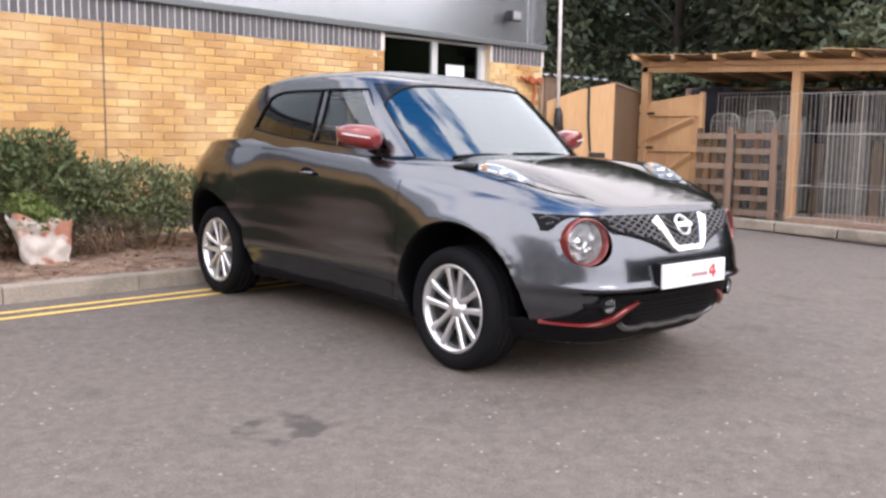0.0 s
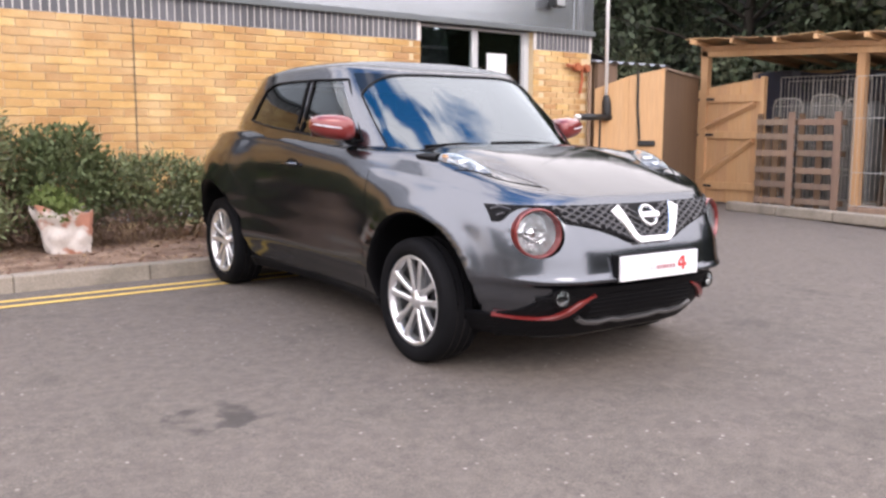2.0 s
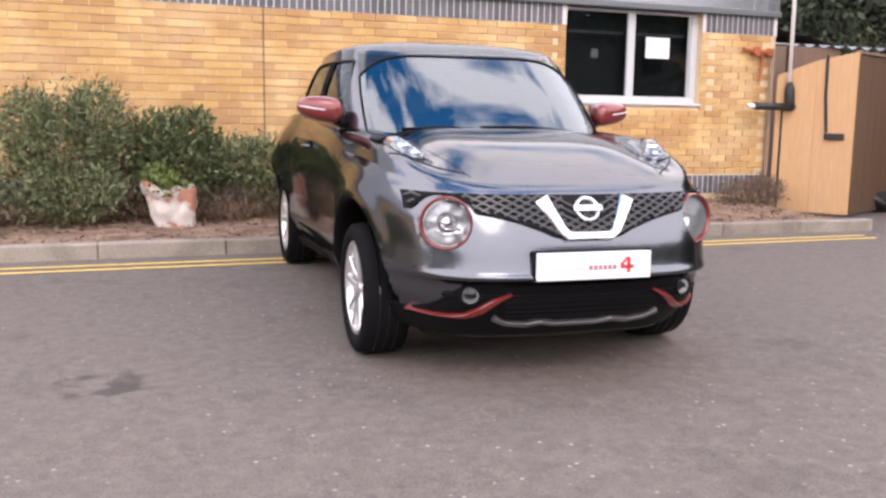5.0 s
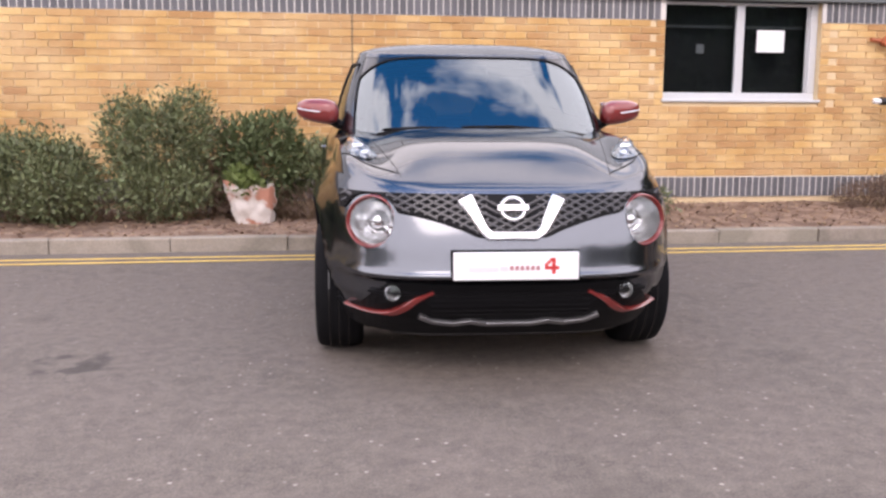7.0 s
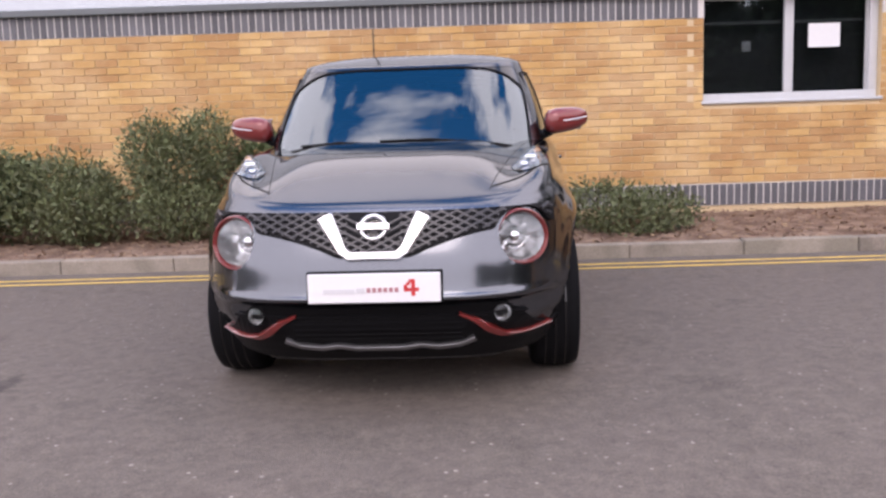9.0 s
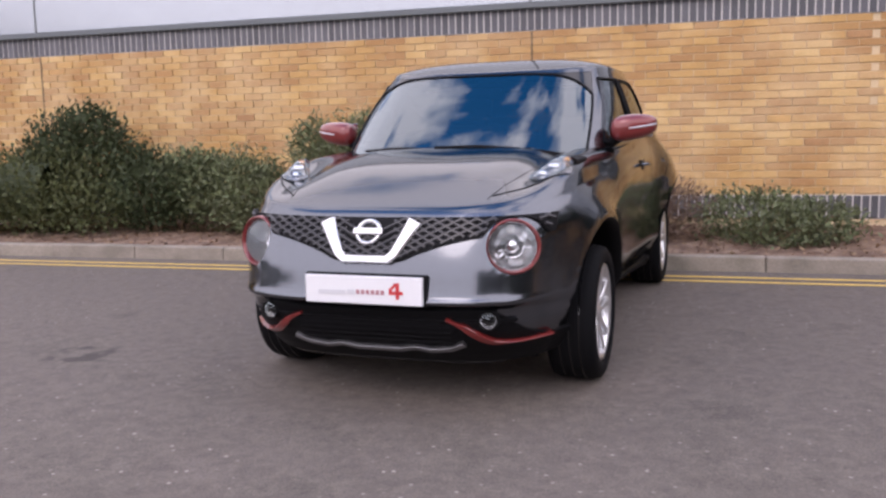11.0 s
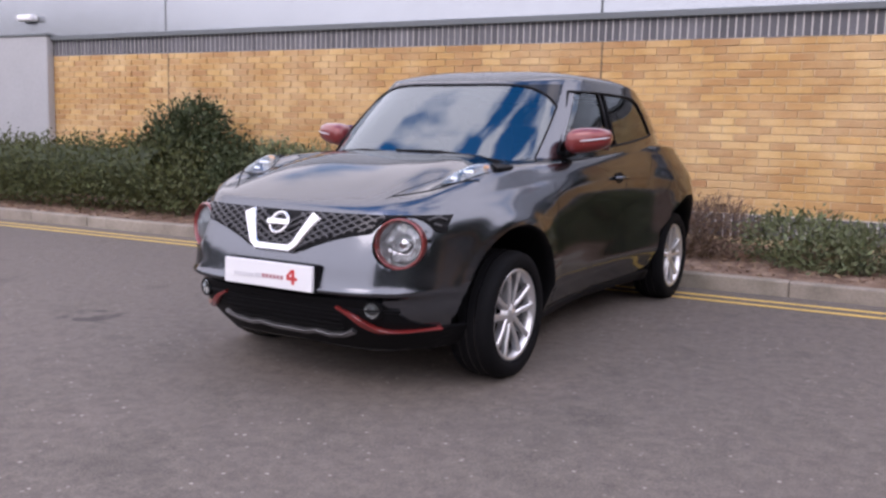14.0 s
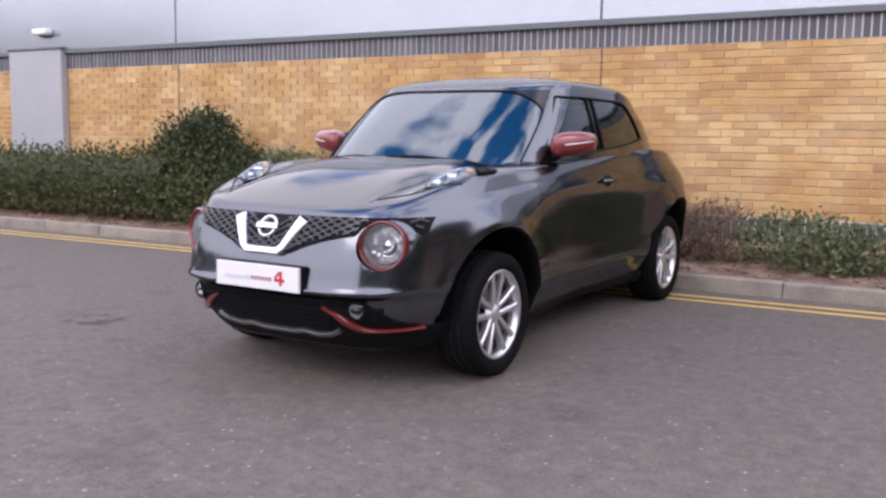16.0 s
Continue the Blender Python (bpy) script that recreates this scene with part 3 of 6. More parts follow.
    # braced gate, open
    gate = thing("gate", pose(12.60, 8.20, ground_z(8), 0, 0, -88), "pale timber ledged and braced gate with black hinges", "gate")
    boards(gate, 1.13, 0.03, lambda u: 1.70 + 0.16 * u ** 0.8, PINE, n=6)
    for z in (0.22, 0.98, 1.52):
        part("ledge", box(0.02, -0.05, z, 1.10, -0.011, z + 0.11, 0.003), PINE, gate)
    for z0, z1 in ((0.33, 0.98), (1.09, 1.52)):
        bm = tube([(0.12, -0.03, z0 + 0.03), (1.0, -0.03, z1 - 0.03)], 0.05, 4)
        part("brace", bm, PINE, gate)
    for z in (0.25, 1.02, 1.55):
        part("hinge", box(-0.02, -0.062, z, 0.34, -0.05, z + 0.035, 0.002), BLACK_PLASTIC, gate)
    part("end_stile", box(1.10, -0.06, 0.03, 1.16, 0.03, 1.88, 0.004), PINE, gate)
    # pallets on end
    for k, (y0, y1) in enumerate(((6.42, 7.02), (5.76, 6.40))):
        pal = thing("pallet", pose(12.45 + 0.03 * k, y0, ground_z(8)), "weathered wooden pallet standing on end", "pallet", group="pallets")
        w = y1 - y0
        for i in range(6):
            z = 0.08 + i * 0.222 + 0.012 * math.sin(i * 2.1 + k)
            part("slat", box(-0.045, 0, z, -0.025, w, z + 0.085, 0.003), GREY_WOOD if (i + k) % 3 else OLD_WOOD, pal)
            if i in (0, 3, 5):
                part("slat", box(0.075, 0, z, 0.095, w, z + 0.075, 0.002), SHADED_WOOD, pal)
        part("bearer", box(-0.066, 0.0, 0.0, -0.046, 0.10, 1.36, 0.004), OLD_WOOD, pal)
        part("bearer", box(-0.024, w / 2 - 0.045, 0.0, -0.004, w / 2 + 0.045, 1.30, 0.004), SHADED_WOOD, pal)
        part("bearer", box(-0.024, w - 0.09, 0.0, -0.004, w, 1.34, 0.004), SHADED_WOOD, pal)
    # wire cages
    def cage(x, y0, y1, z1, turn, label):
        c = thing("wire_cage", pose(x, y1, ground_z(8) + 0.02, 0, 0, -90 + turn), label, "wire cage", group="wire cages")
        w = y1 - y0
        for z in (0.12, 0.55, 1.25, z1):
            part("bar", tube([(0, 0, z), (w, 0, z)], 0.0055, 5), WIRE, c)
        n = int(w / 0.06)
        for i in range(n + 1):
            part("bar", tube([(w * i / n, 0.004, 0.05), (w * i / n, 0.004, z1)], 0.003 if i % 8 else 0.008, 5), WIRE, c)
        part("base", box(0, -0.05, 0, w, 0.45, 0.10, 0.01), OLD_WOOD, c)
        return c
    cage(12.25, 4.55, 5.50, 1.78, 0, "tall galvanised wire cage panel with fine bars")
    cage(12.05, 3.1, 4.50, 1.76, 2, "tall galvanised wire cage panel with fine bars")
    cage(12.95, 5.75, 7.0, 1.85, 0, "galvanised wire cage stored behind the pallets")
    cage(13.15, 5.75, 7.0, 1.80, 0, "galvanised wire cage stored behind the pallets")
    cage(13.2, 3.2, 5.5, 1.80, 0, "galvanised wire cage stored under the shelter")
    # wrapped goods behind the pallets
    for k, (y, w, h) in enumerate(((6.05, 0.26, 1.52), (6.45, 0.20, 1.60), (6.80, 0.24, 1.55), (5.2, 0.3, 1.45), (4.4, 0.28, 1.3))):
        bm = box(-0.2, -w, 0, 0.2, w, h, 0.09, 3)
        bmesh.ops.subdivide_edges(bm, edges=bm.edges, cuts=2, use_grid_fill=True)
        for v in bm.verts:
            d = noise.noise_vector(v.co * 4 + Vector((k * 9, 0, 0)))
            v.co += Vector((d.x, d.y, d.z * 0.6 if v.co.z > 0.3 else 0)) * 0.07
        ob = part("wrapped_box", bm, WRAP, smooth=True, at=pose(13.5, y, ground_z(8)))
        tagged(ob, "upright bundle of goods in crumpled clear plastic wrap", "bundle", group="wrapped bundles")
    # rounded tops of stored trolleys
    for k, (y0, y1, z1) in enumerate(((6.55, 7.0, 1.56), (6.0, 6.42, 1.60), (5.6, 5.95, 1.53))):
        c = thing("cage_trolley", pose(12.78, y0, ground_z(8)), "pale steel cage trolley with a rounded top rail", "trolley", group="cage trolleys")
        w = y1 - y0
        part("rail", tube([(0, 0, 0.12), (0, 0, z1 - 0.1), (0, 0.03, z1 - 0.03), (0, 0.1, z1), (0, w - 0.1, z1), (0, w - 0.03, z1 - 0.03), (0, w, z1 - 0.1), (0, w, 0.12)], 0.009, 8), WIRE, c, smooth=True)
        for i in range(1, 10):
            part("bar", tube([(0, w * i / 10, 0.12), (0, w * i / 10, z1 - 0.004)], 0.0035, 5), WIRE, c)
        for z in (0.5, 0.9, 1.25, 1.45):
            part("bar", tube([(0, 0, z), (0, w, z)], 0.005, 5), WIRE, c)
        part("base", box(-0.02, 0, 0, 0.4, w, 0.12, 0.01), WIRE, c)
    # grey lean-to sheet between the gate and the shelter
    lean = part("roof_sheet", sheet([[(x, y + 0.02, 2.13 + 0.018 * math.sin(x * 26) + 0.10 * j) for x in [10.75 + i * 0.03 for i in range(60)]] for j, y in enumerate((8.6, 9.6))]), SHEET)
    tagged(lean, "corrugated grey sheet roof of a small lean-to", "roof sheet")
    part("post", box(10.8, 8.68, ground_z(8), 10.87, 8.75, 2.12), SHADED_WOOD, lean)
    part("post", box(12.4, 8.68, ground_z(8), 12.47, 8.75, 2.12), SHADED_WOOD, lean)
    # timber and concrete edge in front
    for k in range(5):
        a = Vector((11.75, 6.95, 0)).lerp(Vector((10.95, 2.6, 0)), k / 5)
        e = part("edging", box(0, -0.09, 0, 0.87, 0.09, 0.13, 0.02, 2), CONCRETE, at=pose(a.x, a.y, ground_z(6), 0, 0, -100.4))
        tagged(e, "low weathered concrete edging block", "edging", group="edging blocks")


compound()


# ---- plants ----
def leaves(name, blobs, count, size, mat, parent, seed, label="", slim=0.45, droop=0.0):
    """A crown of many small leaves spread through the outer part of overlapping blobs (centre, radii)."""
    rng = np.random.default_rng(seed)
    vol = np.array([b[1][0] * b[1][1] * b[1][2] for b in blobs]) ** 0.7
    which = rng.choice(len(blobs), count, p=vol / vol.sum())
    cen = np.array([b[0] for b in blobs], float)[which]
    rad = np.array([b[1] for b in blobs], float)[which]
    d = rng.normal(size=(count, 3))
    d /= np.linalg.norm(d, axis=1)[:, None]
    r = rng.uniform(0.25, 1.0, count) ** 0.45 * (1 + 0.13 * rng.normal(size=count).clip(-2, 2))
    p = cen + d * rad * r[:, None]
    p[:, 2] = np.maximum(p[:, 2], 0.0)
    axis = d * 0.6 + rng.normal(size=(count, 3)) * 0.7 + np.array([0, 0, 0.5 - droop])
    axis /= np.linalg.norm(axis, axis=1)[:, None]
    side = np.cross(axis, rng.normal(size=(count, 3)))
    side /= np.linalg.norm(side, axis=1)[:, None]
    s = size * rng.uniform(0.6, 1.4, count)[:, None]
    v = np.stack([p, p + axis * s * 0.5 + side * s * slim * 0.5, p + axis * s, p + axis * s * 0.5 - side * s * slim * 0.5], 1).reshape(-1, 3)
    f = np.arange(count * 4).reshape(-1, 4)
    ob = new(name, mesh_from(name, v.tolist(), f.tolist(), mat))
    ob.parent = parent
    if label:
        ob["label"] = label
    return ob


def shrub(x, y, z, blobs, count, size, mat, label, seed, stems=6, slim=0.45):
    s = thing("shrub", pose(x, y, z), label, "shrub")
    leaves("crown", blobs, count, size, mat, s, seed, slim=slim)
    rng = random.Random(seed)
    for k in range(stems):
        b = rng.choice(blobs)
        c, r = b
        tip = Vector(c) + Vector((rng.uniform(-0.5, 0.5) * r[0], rng.uniform(-0.5, 0.5) * r[1], rng.uniform(0.0, 0.6) * r[2]))
        foot = Vector((c[0] * 0.6 + rng.uniform(-0.08, 0.08), c[1] * 0.6 + rng.uniform(-0.06, 0.06), -0.03))
        mid = foot.lerp(tip, 0.5) + Vector((rng.uniform(-0.05, 0.05), rng.uniform(-0.05, 0.05), 0.02))
        part("stem", tube([foot, mid, tip], [0.012, 0.009, 0.004], 5), STEM, s)
    return s


VZ = 0.16
shrub(2.02, 7.2, VZ, [((0, 0, 0.62), (0.42, 0.34, 0.50)), ((-0.28, 0, 0.80), (0.25, 0.25, 0.36)), ((0.26, 0.05, 0.86), (0.28, 0.25, 0.36)), ((0.0, -0.1, 0.3), (0.5, 0.35, 0.28))], 14000, 0.055, LEAF_GREY, "tall grey-green narrow-leaved shrub against the wall", 11, 10, 0.28)
shrub(0.85, 7.15, VZ, [((0, 0, 0.45), (0.62, 0.42, 0.40)), ((-0.5, 0.05, 0.55), (0.4, 0.35, 0.36)), ((0.3, -0.1, 0.35), (0.4, 0.4, 0.36))], 14000, 0.055, LEAF_GREY, "spreading grey-green shrub beside the wall", 12, 8, 0.32)
shrub(2.92, 7.32, VZ, [((0, 0, 0.46), (0.40, 0.32, 0.40)), ((0.16, 0.0, 0.74), (0.22, 0.22, 0.26)), ((-0.20, 0.05, 0.64), (0.22, 0.22, 0.34)), ((0.32, 0.05, 0.50), (0.22, 0.22, 0.30)), ((-0.02, 0.1, 0.86), (0.14, 0.14, 0.16))], 5200, 0.06, LEAF_BRIGHT, "leafy green shrub with brown stems beside the sack", 13, 24, 0.45)
shrub(3.75, 7.28, VZ, [((0, 0, 0.50), (0.42, 0.32, 0.27)), ((0.5, 0, 0.44), (0.4, 0.3, 0.24)), ((-0.28, 0.05, 0.50), (0.28, 0.25, 0.26)), ((0.1, -0.05, 0.28), (0.3, 0.2, 0.16))], 6500, 0.055, LEAF_GREY, "low grey-green shrub with bare brown stems behind the car", 14, 34, 0.35)
shrub(5.95, 7.05, VZ, [((0, 0, 0.20), (0.55, 0.42, 0.25)), ((0.52, -0.05, 0.16), (0.36, 0.38, 0.22)), ((0.2, -0.25, 0.12), (0.4, 0.3, 0.18))], 5600, 0.05, LEAF_GREY, "low spreading green shrub on the mulch", 15, 24, 0.4)
shrub(-1.15, 7.35, VZ, [((0, 0, 0.75), (0.72, 0.42, 0.58)), ((-0.45, 0, 0.55), (0.5, 0.4, 0.5)), ((0.7, 0.05, 0.5), (0.5, 0.36, 0.42)), ((0.1, 0, 1.05), (0.4, 0.3, 0.32))], 14000, 0.055, LEAF_DARK, "dark rounded evergreen shrub rising behind the hedge", 16, 10, 0.5)
shrub(-0.1, 7.1, VZ, [((0, 0, 0.40), (0.5, 0.42, 0.36)), ((0.45, 0.05, 0.45), (0.4, 0.35, 0.36))], 7000, 0.055, LEAF_DARK, "dark green shrub beside the hedge", 17, 8, 0.4)

shrub(4.95, 7.05, VZ, [((0, 0, 0.24), (0.50, 0.34, 0.26)), ((0.32, 0.0, 0.28), (0.34, 0.30, 0.24)), ((-0.25, 0.1, 0.30), (0.3, 0.25, 0.26))], 5200, 0.07, LEAF_DRY, "low dry brown twiggy shrub behind the car", 18, 30, 0.12)
shrub(9.35, 7.55, VZ, [((0, 0, 0.14), (0.42, 0.26, 0.17)), ((0.25, 0.05, 0.18), (0.25, 0.22, 0.18))], 3200, 0.06, LEAF_DRY, "low heap of dry brown twigs at the foot of the wall", 19, 16, 0.14)
shrub(2.50, 7.50, VZ, [((0, 0, 0.50), (0.22, 0.22, 0.44)), ((0.05, -0.1, 0.25), (0.4, 0.3, 0.22))], 3600, 0.06, LEAF_DRY, "thin reddish-brown shrub with dead stems between green shrubs", 20, 20, 0.22)
shrub(3.45, 7.20, VZ, [((0, 0, 0.16), (0.42, 0.28, 0.17)), ((-0.35, 0.1, 0.14), (0.3, 0.24, 0.16))], 2200, 0.06, LEAF_DRY, "low tangle of dry brown stems beside the sack", 22, 34, 0.12)
shrub(1.35, 7.25, VZ, [((0, 0, 0.16), (0.55, 0.30, 0.18)), ((-0.6, 0.0, 0.15), (0.5, 0.3, 0.17))], 3000, 0.06, LEAF_DRY, "low tangle of dry brown stems under the green shrubs", 23, 24, 0.14)


def hedge():
    h = thing("hedge", pose(0, 0, VZ), "long clipped green hedge behind the kerb", "hedge")
    rng = random.Random(5)
    blobs = []
    x = -9.5
    while x < -0.7:
        blobs.append(((x, 6.95 + rng.uniform(-0.05, 0.05), 0.50 + rng.uniform(-0.03, 0.04)), (0.42, 0.50, 0.40 + rng.uniform(-0.03, 0.05))))
        blobs.append(((x + 0.2, 6.72 + rng.uniform(-0.05, 0.05), 0.30), (0.40, 0.38, 0.30)))
        x += 0.38
    leaves("crown", blobs, 42000, 0.05, LEAF_HEDGE, h, 21, slim=0.5)
    for k in range(24):
        x = -9.4 + k * 0.37
        part("stem", tube([(x, 6.9, -0.03), (x + rng.uniform(-0.1, 0.1), 6.85, 0.5)], [0.014, 0.006], 5), BARK, h)
    # darker sheet within the leaves, standing in for the hedge's shaded inside
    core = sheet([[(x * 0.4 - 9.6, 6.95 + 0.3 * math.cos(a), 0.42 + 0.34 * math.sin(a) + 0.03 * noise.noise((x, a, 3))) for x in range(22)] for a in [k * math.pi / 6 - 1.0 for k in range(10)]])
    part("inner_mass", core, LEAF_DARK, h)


hedge()


def sack():
    s = thing("plant_sack", pose(2.86, 6.95, VZ - 0.01), "crumpled white and pinkish plastic sack holding a small green plant", "sack")
    rows = []
    for j in range(13):
        u = j / 12
        row = []
        for k in range(49):
            a = 2 * math.pi * k / 48
            c, sn = math.cos(a), math.sin(a)
            box_r = (abs(c) ** 5 + abs(sn) ** 5) ** (-0.2)
            crease = noise.noise((c * 2.2, sn * 2.2, u * 4)) * 0.030 + noise.noise((c * 6, sn * 6, u * 9)) * 0.012
            rim = 0.03 * abs(math.sin(2 * a)) ** 2 - 0.02 * c + 0.04 * noise.noise((c * 2, sn * 2, 7.0))
            row.append((box_r * c * (0.155 + 0.065 * u) + crease - 0.05 * u + 0.02, box_r * sn * (0.10 + 0.045 * u) + crease * 0.8, u * (0.33 + 1.3 * rim) + 0.01))
        row[-1] = row[0]
        rows.append(row)
    bag = sheet(rows)
    bmesh.ops.remove_doubles(bag, verts=bag.verts, dist=0.0005)
    part("bag", bag, SACK, s, smooth=True)
    part("soil", lathe([(0.0, 0.27), (0.08, 0.26), (0.12, 0.22)], 18, "z"), SOIL, s, at=pose(-0.03, 0, 0))
    leaves("plant", [((-0.05, -0.06, 0.36), (0.15, 0.12, 0.09)), ((-0.10, 0.05, 0.43), (0.14, 0.1, 0.1))], 1300, 0.045, LEAF_FRESH, s, 31)


sack()


def litter():
    rng = np.random.default_rng(77)
    n = 9000
    p = np.stack([rng.uniform(-12, 9.4, n), rng.uniform(KERB_Y + 0.13, WALL_Y - 0.02, n), np.zeros(n)], 1)
    p[:, 2] = 0.150 + 0.075 * (p[:, 1] - KERB_Y - 0.12) / (WALL_Y - KERB_Y - 0.12)
    a = rng.normal(size=(n, 3)) * (1, 1, 0.25)
    a /= np.linalg.norm(a, axis=1)[:, None]
    b = np.cross(a, (0, 0, 1.0)) + rng.normal(size=(n, 3)) * 0.2
    s = rng.uniform(0.008, 0.024, n)[:, None]
    w = s * rng.uniform(0.25, 0.7, n)[:, None]
    v = np.stack([p - a * s - b * w, p + a * s - b * w, p + a * s + b * w + (0, 0, 0.006), p - a * s + b * w + (0, 0, 0.006)], 1).reshape(-1, 3)
    ob = new("leaf_litter", mesh_from("leaf_litter", v.tolist(), np.arange(n * 4).reshape(-1, 4).tolist(), LITTER))
    tagged(ob, "scattered brown bark chips and dry leaves", "litter", kind="stuff")


litter()


def tree(x, y, height, spread, seed, count, label):
    rng = random.Random(seed)
    t = thing("tree", pose(x, y, ground_z(8)), label, "tree", group="trees behind the compound")
    lean = Vector((rng.uniform(-0.4, 0.4), rng.uniform(-0.4, 0.4), 0))
    pts = [Vector((0, 0, -0.05)) + lean * u * u + Vector((0, 0, height * 0.75 * u)) for u in (0, 0.25, 0.5, 0.75, 1)]
    part("trunk", tube(pts, [0.22, 0.17, 0.13, 0.09, 0.04], 9), BARK, t, smooth=True)
    blobs = []
    for k in range(30):
        u = rng.uniform(0.08, 1.0)
        a = rng.uniform(0, 2 * math.pi)
        reach = spread * (0.45 + 0.55 * math.sin(math.pi * min(u * 0.9 + 0.1, 1))) * rng.uniform(0.5, 1.0)
        c = Vector((reach * math.cos(a), reach * math.sin(a), height * u))
        start = Vector((0, 0, height * 0.72 * u)) + lean * u * u
        part("limb", tube([start, start.lerp(c, 0.5) + Vector((0, 0, 0.15)), c], [0.045, 0.03, 0.012], 5), BARK, t)
        r = rng.uniform(0.55, 1.0) * spread * 0.42
        blobs.append(((c.x, c.y, c.z), (r, r, r * 0.7)))
    leaves("crown", blobs, count, 0.17, LEAF_TREE, t, seed, slim=0.5, droop=0.6)
    # paler leaves stand in for the sunlit clusters of the crown
    leaves("young_foliage", [((c[0], c[1], c[2] + 0.15), (r[0] * 0.5, r[1] * 0.5, r[2] * 0.4)) for c, r in blobs[::2]], count // 2 if y < 11 else count // 12, 0.15, LEAF_SUNLIT, t, seed + 100, slim=0.5, droop=0.6)
    return t


tree(16.8, 10.2, 7.0, 3.2, 41, 22000, "tall dark leafy tree behind the shelter")
tree(17.6, 6.2, 6.4, 3.2, 42, 22000, "tall dark leafy tree behind the shelter")
tree(17.2, 13.8, 7.2, 3.4, 43, 20000, "tall dark leafy tree behind the shelter")
tree(17.8, 2.4, 5.7, 3.2, 44, 20000, "tall dark leafy tree behind the shelter")
tree(14.2, 15.5, 7.4, 3.0, 45, 16000, "tall dark leafy tree beside the building")
tree(20.8, 8.5, 7.4, 3.8, 46, 20000, "tall dark leafy tree in the wood")
tree(20.8, 13.5, 7.8, 4.0, 47, 20000, "tall dark leafy tree in the wood")
tree(21.0, 4.0, 6.4, 3.8, 48, 18000, "tall dark leafy tree in the wood")


def far_wood():
    rng = random.Random(9)
    blobs = [((26 + rng.uniform(-2, 2), -6 + k * 0.8, 2.0 + rng.uniform(0, 3.6)), (2.0, 1.8, 1.6)) for k in range(56)]
    blobs += [((25, -8 + k * 1.6, 1.5), (1.6, 1.8, 2.0)) for k in range(24)]
    w = leaves("far_wood", blobs, 40000, 0.4, LEAF_TREE, None, 50, slim=0.7)
    tagged(w, "dense dark green wood behind the yard", "wood", kind="stuff")
    # plain dark sheet, its colour standing in for the wood's shaded depth
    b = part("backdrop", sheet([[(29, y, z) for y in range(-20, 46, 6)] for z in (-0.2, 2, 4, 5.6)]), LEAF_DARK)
    tagged(b, "plain dark sheet filling the gaps behind the wood", "backdrop", kind="structure")
    # far sides, behind and beside the walk: unseen trees added to darken reflections
    ob = leaves("far_trees", [((x, -34 + rng.uniform(-1, 1), 0.8 + rng.uniform(0, 1.4)), (2.2, 1.4, 1.3)) for x in range(-34, 14, 2)], 14000, 0.40, LEAF_TREE, None, 51, slim=0.8)
    tagged(ob, "low dark tree row added out of view for reflections", "trees", kind="stuff")
    ob = leaves("far_trees", [((x, -20 + rng.uniform(-1, 1), 1 + rng.uniform(0, 4.5)), (2.2, 1.4, 1.8)) for x in range(13, 50) for _ in (0, 1)], 30000, 0.45, LEAF_TREE, None, 53, slim=0.8)
    tagged(ob, "tall dark tree row added out of view for dark reflections", "trees", kind="stuff")
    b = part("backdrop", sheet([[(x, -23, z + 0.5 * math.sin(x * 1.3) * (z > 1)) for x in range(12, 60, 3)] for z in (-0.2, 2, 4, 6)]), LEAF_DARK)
    tagged(b, "plain dark sheet added out of view behind the tree row", "backdrop", kind="structure")
    ob = leaves("far_trees", [((-30 + rng.uniform(-1, 1), y, 1.0 + rng.uniform(0, 4.5)), (1.8, 2.2, 1.6)) for y in range(-30, 5) for _ in (0, 1)], 18000, 0.35, LEAF_TREE, None, 52, slim=0.7)
    tagged(ob, "small dark tree row added out of view to darken reflections", "trees", kind="stuff")


far_wood()


def leaf_low_building():
    b = part("wood_store", box(9.99, 10.5, 0, 13.4, 12.5, 2.35, 0.02), OLD_WOOD)
    tagged(b, "low dark felt-roofed store behind the gates", "store")
    part("roof", sheet([[(9.9, 10.4, 2.9), (13.5, 10.4, 2.3)], [(9.9, 12.6, 2.9), (13.5, 12.6, 2.3)]]), FLASHING, b)


leaf_low_building()


# ---- car ----
# local axes: x ahead, y to the car's left, z up; origin on the ground midway between the axles
CAR = thing("car", pose(4.344, 4.319, ground_z(4.319), 0, 0.97, -93.1), "dark metallic grey compact crossover car with red trim", "car")
AXLE = 1.265
ARCH = 0.428
NOSE = spline([(0.19, 1.86), (0.24, 1.91), (0.28, 1.945), (0.32, 1.978), (0.37, 2.01), (0.43, 2.022), (0.464, 2.038), (0.486, 2.079), (0.498, 2.087), (0.522, 2.084), (0.55, 2.078), (0.63, 2.062), (0.72, 2.028), (0.80, 1.986), (0.87, 1.940), (0.92, 1.89)])
TAIL = spline([(0.19, 1.84), (0.35, 1.96), (0.5, 2.0), (0.7, 2.0), (0.9, 1.96), (1.08, 1.90)])
WIDTH = spline([(0.18, 0.725), (0.23, 0.77), (0.30, 0.797), (0.36, 0.815), (0.405, 0.836), (0.44, 0.839), (0.52, 0.836), (0.62, 0.836), (0.74, 0.842), (0.82, 0.849), (0.88, 0.851), (0.95, 0.842), (1.0, 0.826), (1.06, 0.797), (1.12, 0.76)])
SHOULDER = spline([(-2.0, 1.0), (-1.6, 1.05), (-1.1, 1.062), (-0.5, 1.052), (0.0, 1.02), (0.4, 0.992), (0.9, 0.958), (1.3, 0.932), (1.65, 0.893), (1.88, 0.862), (2.02, 0.845)])
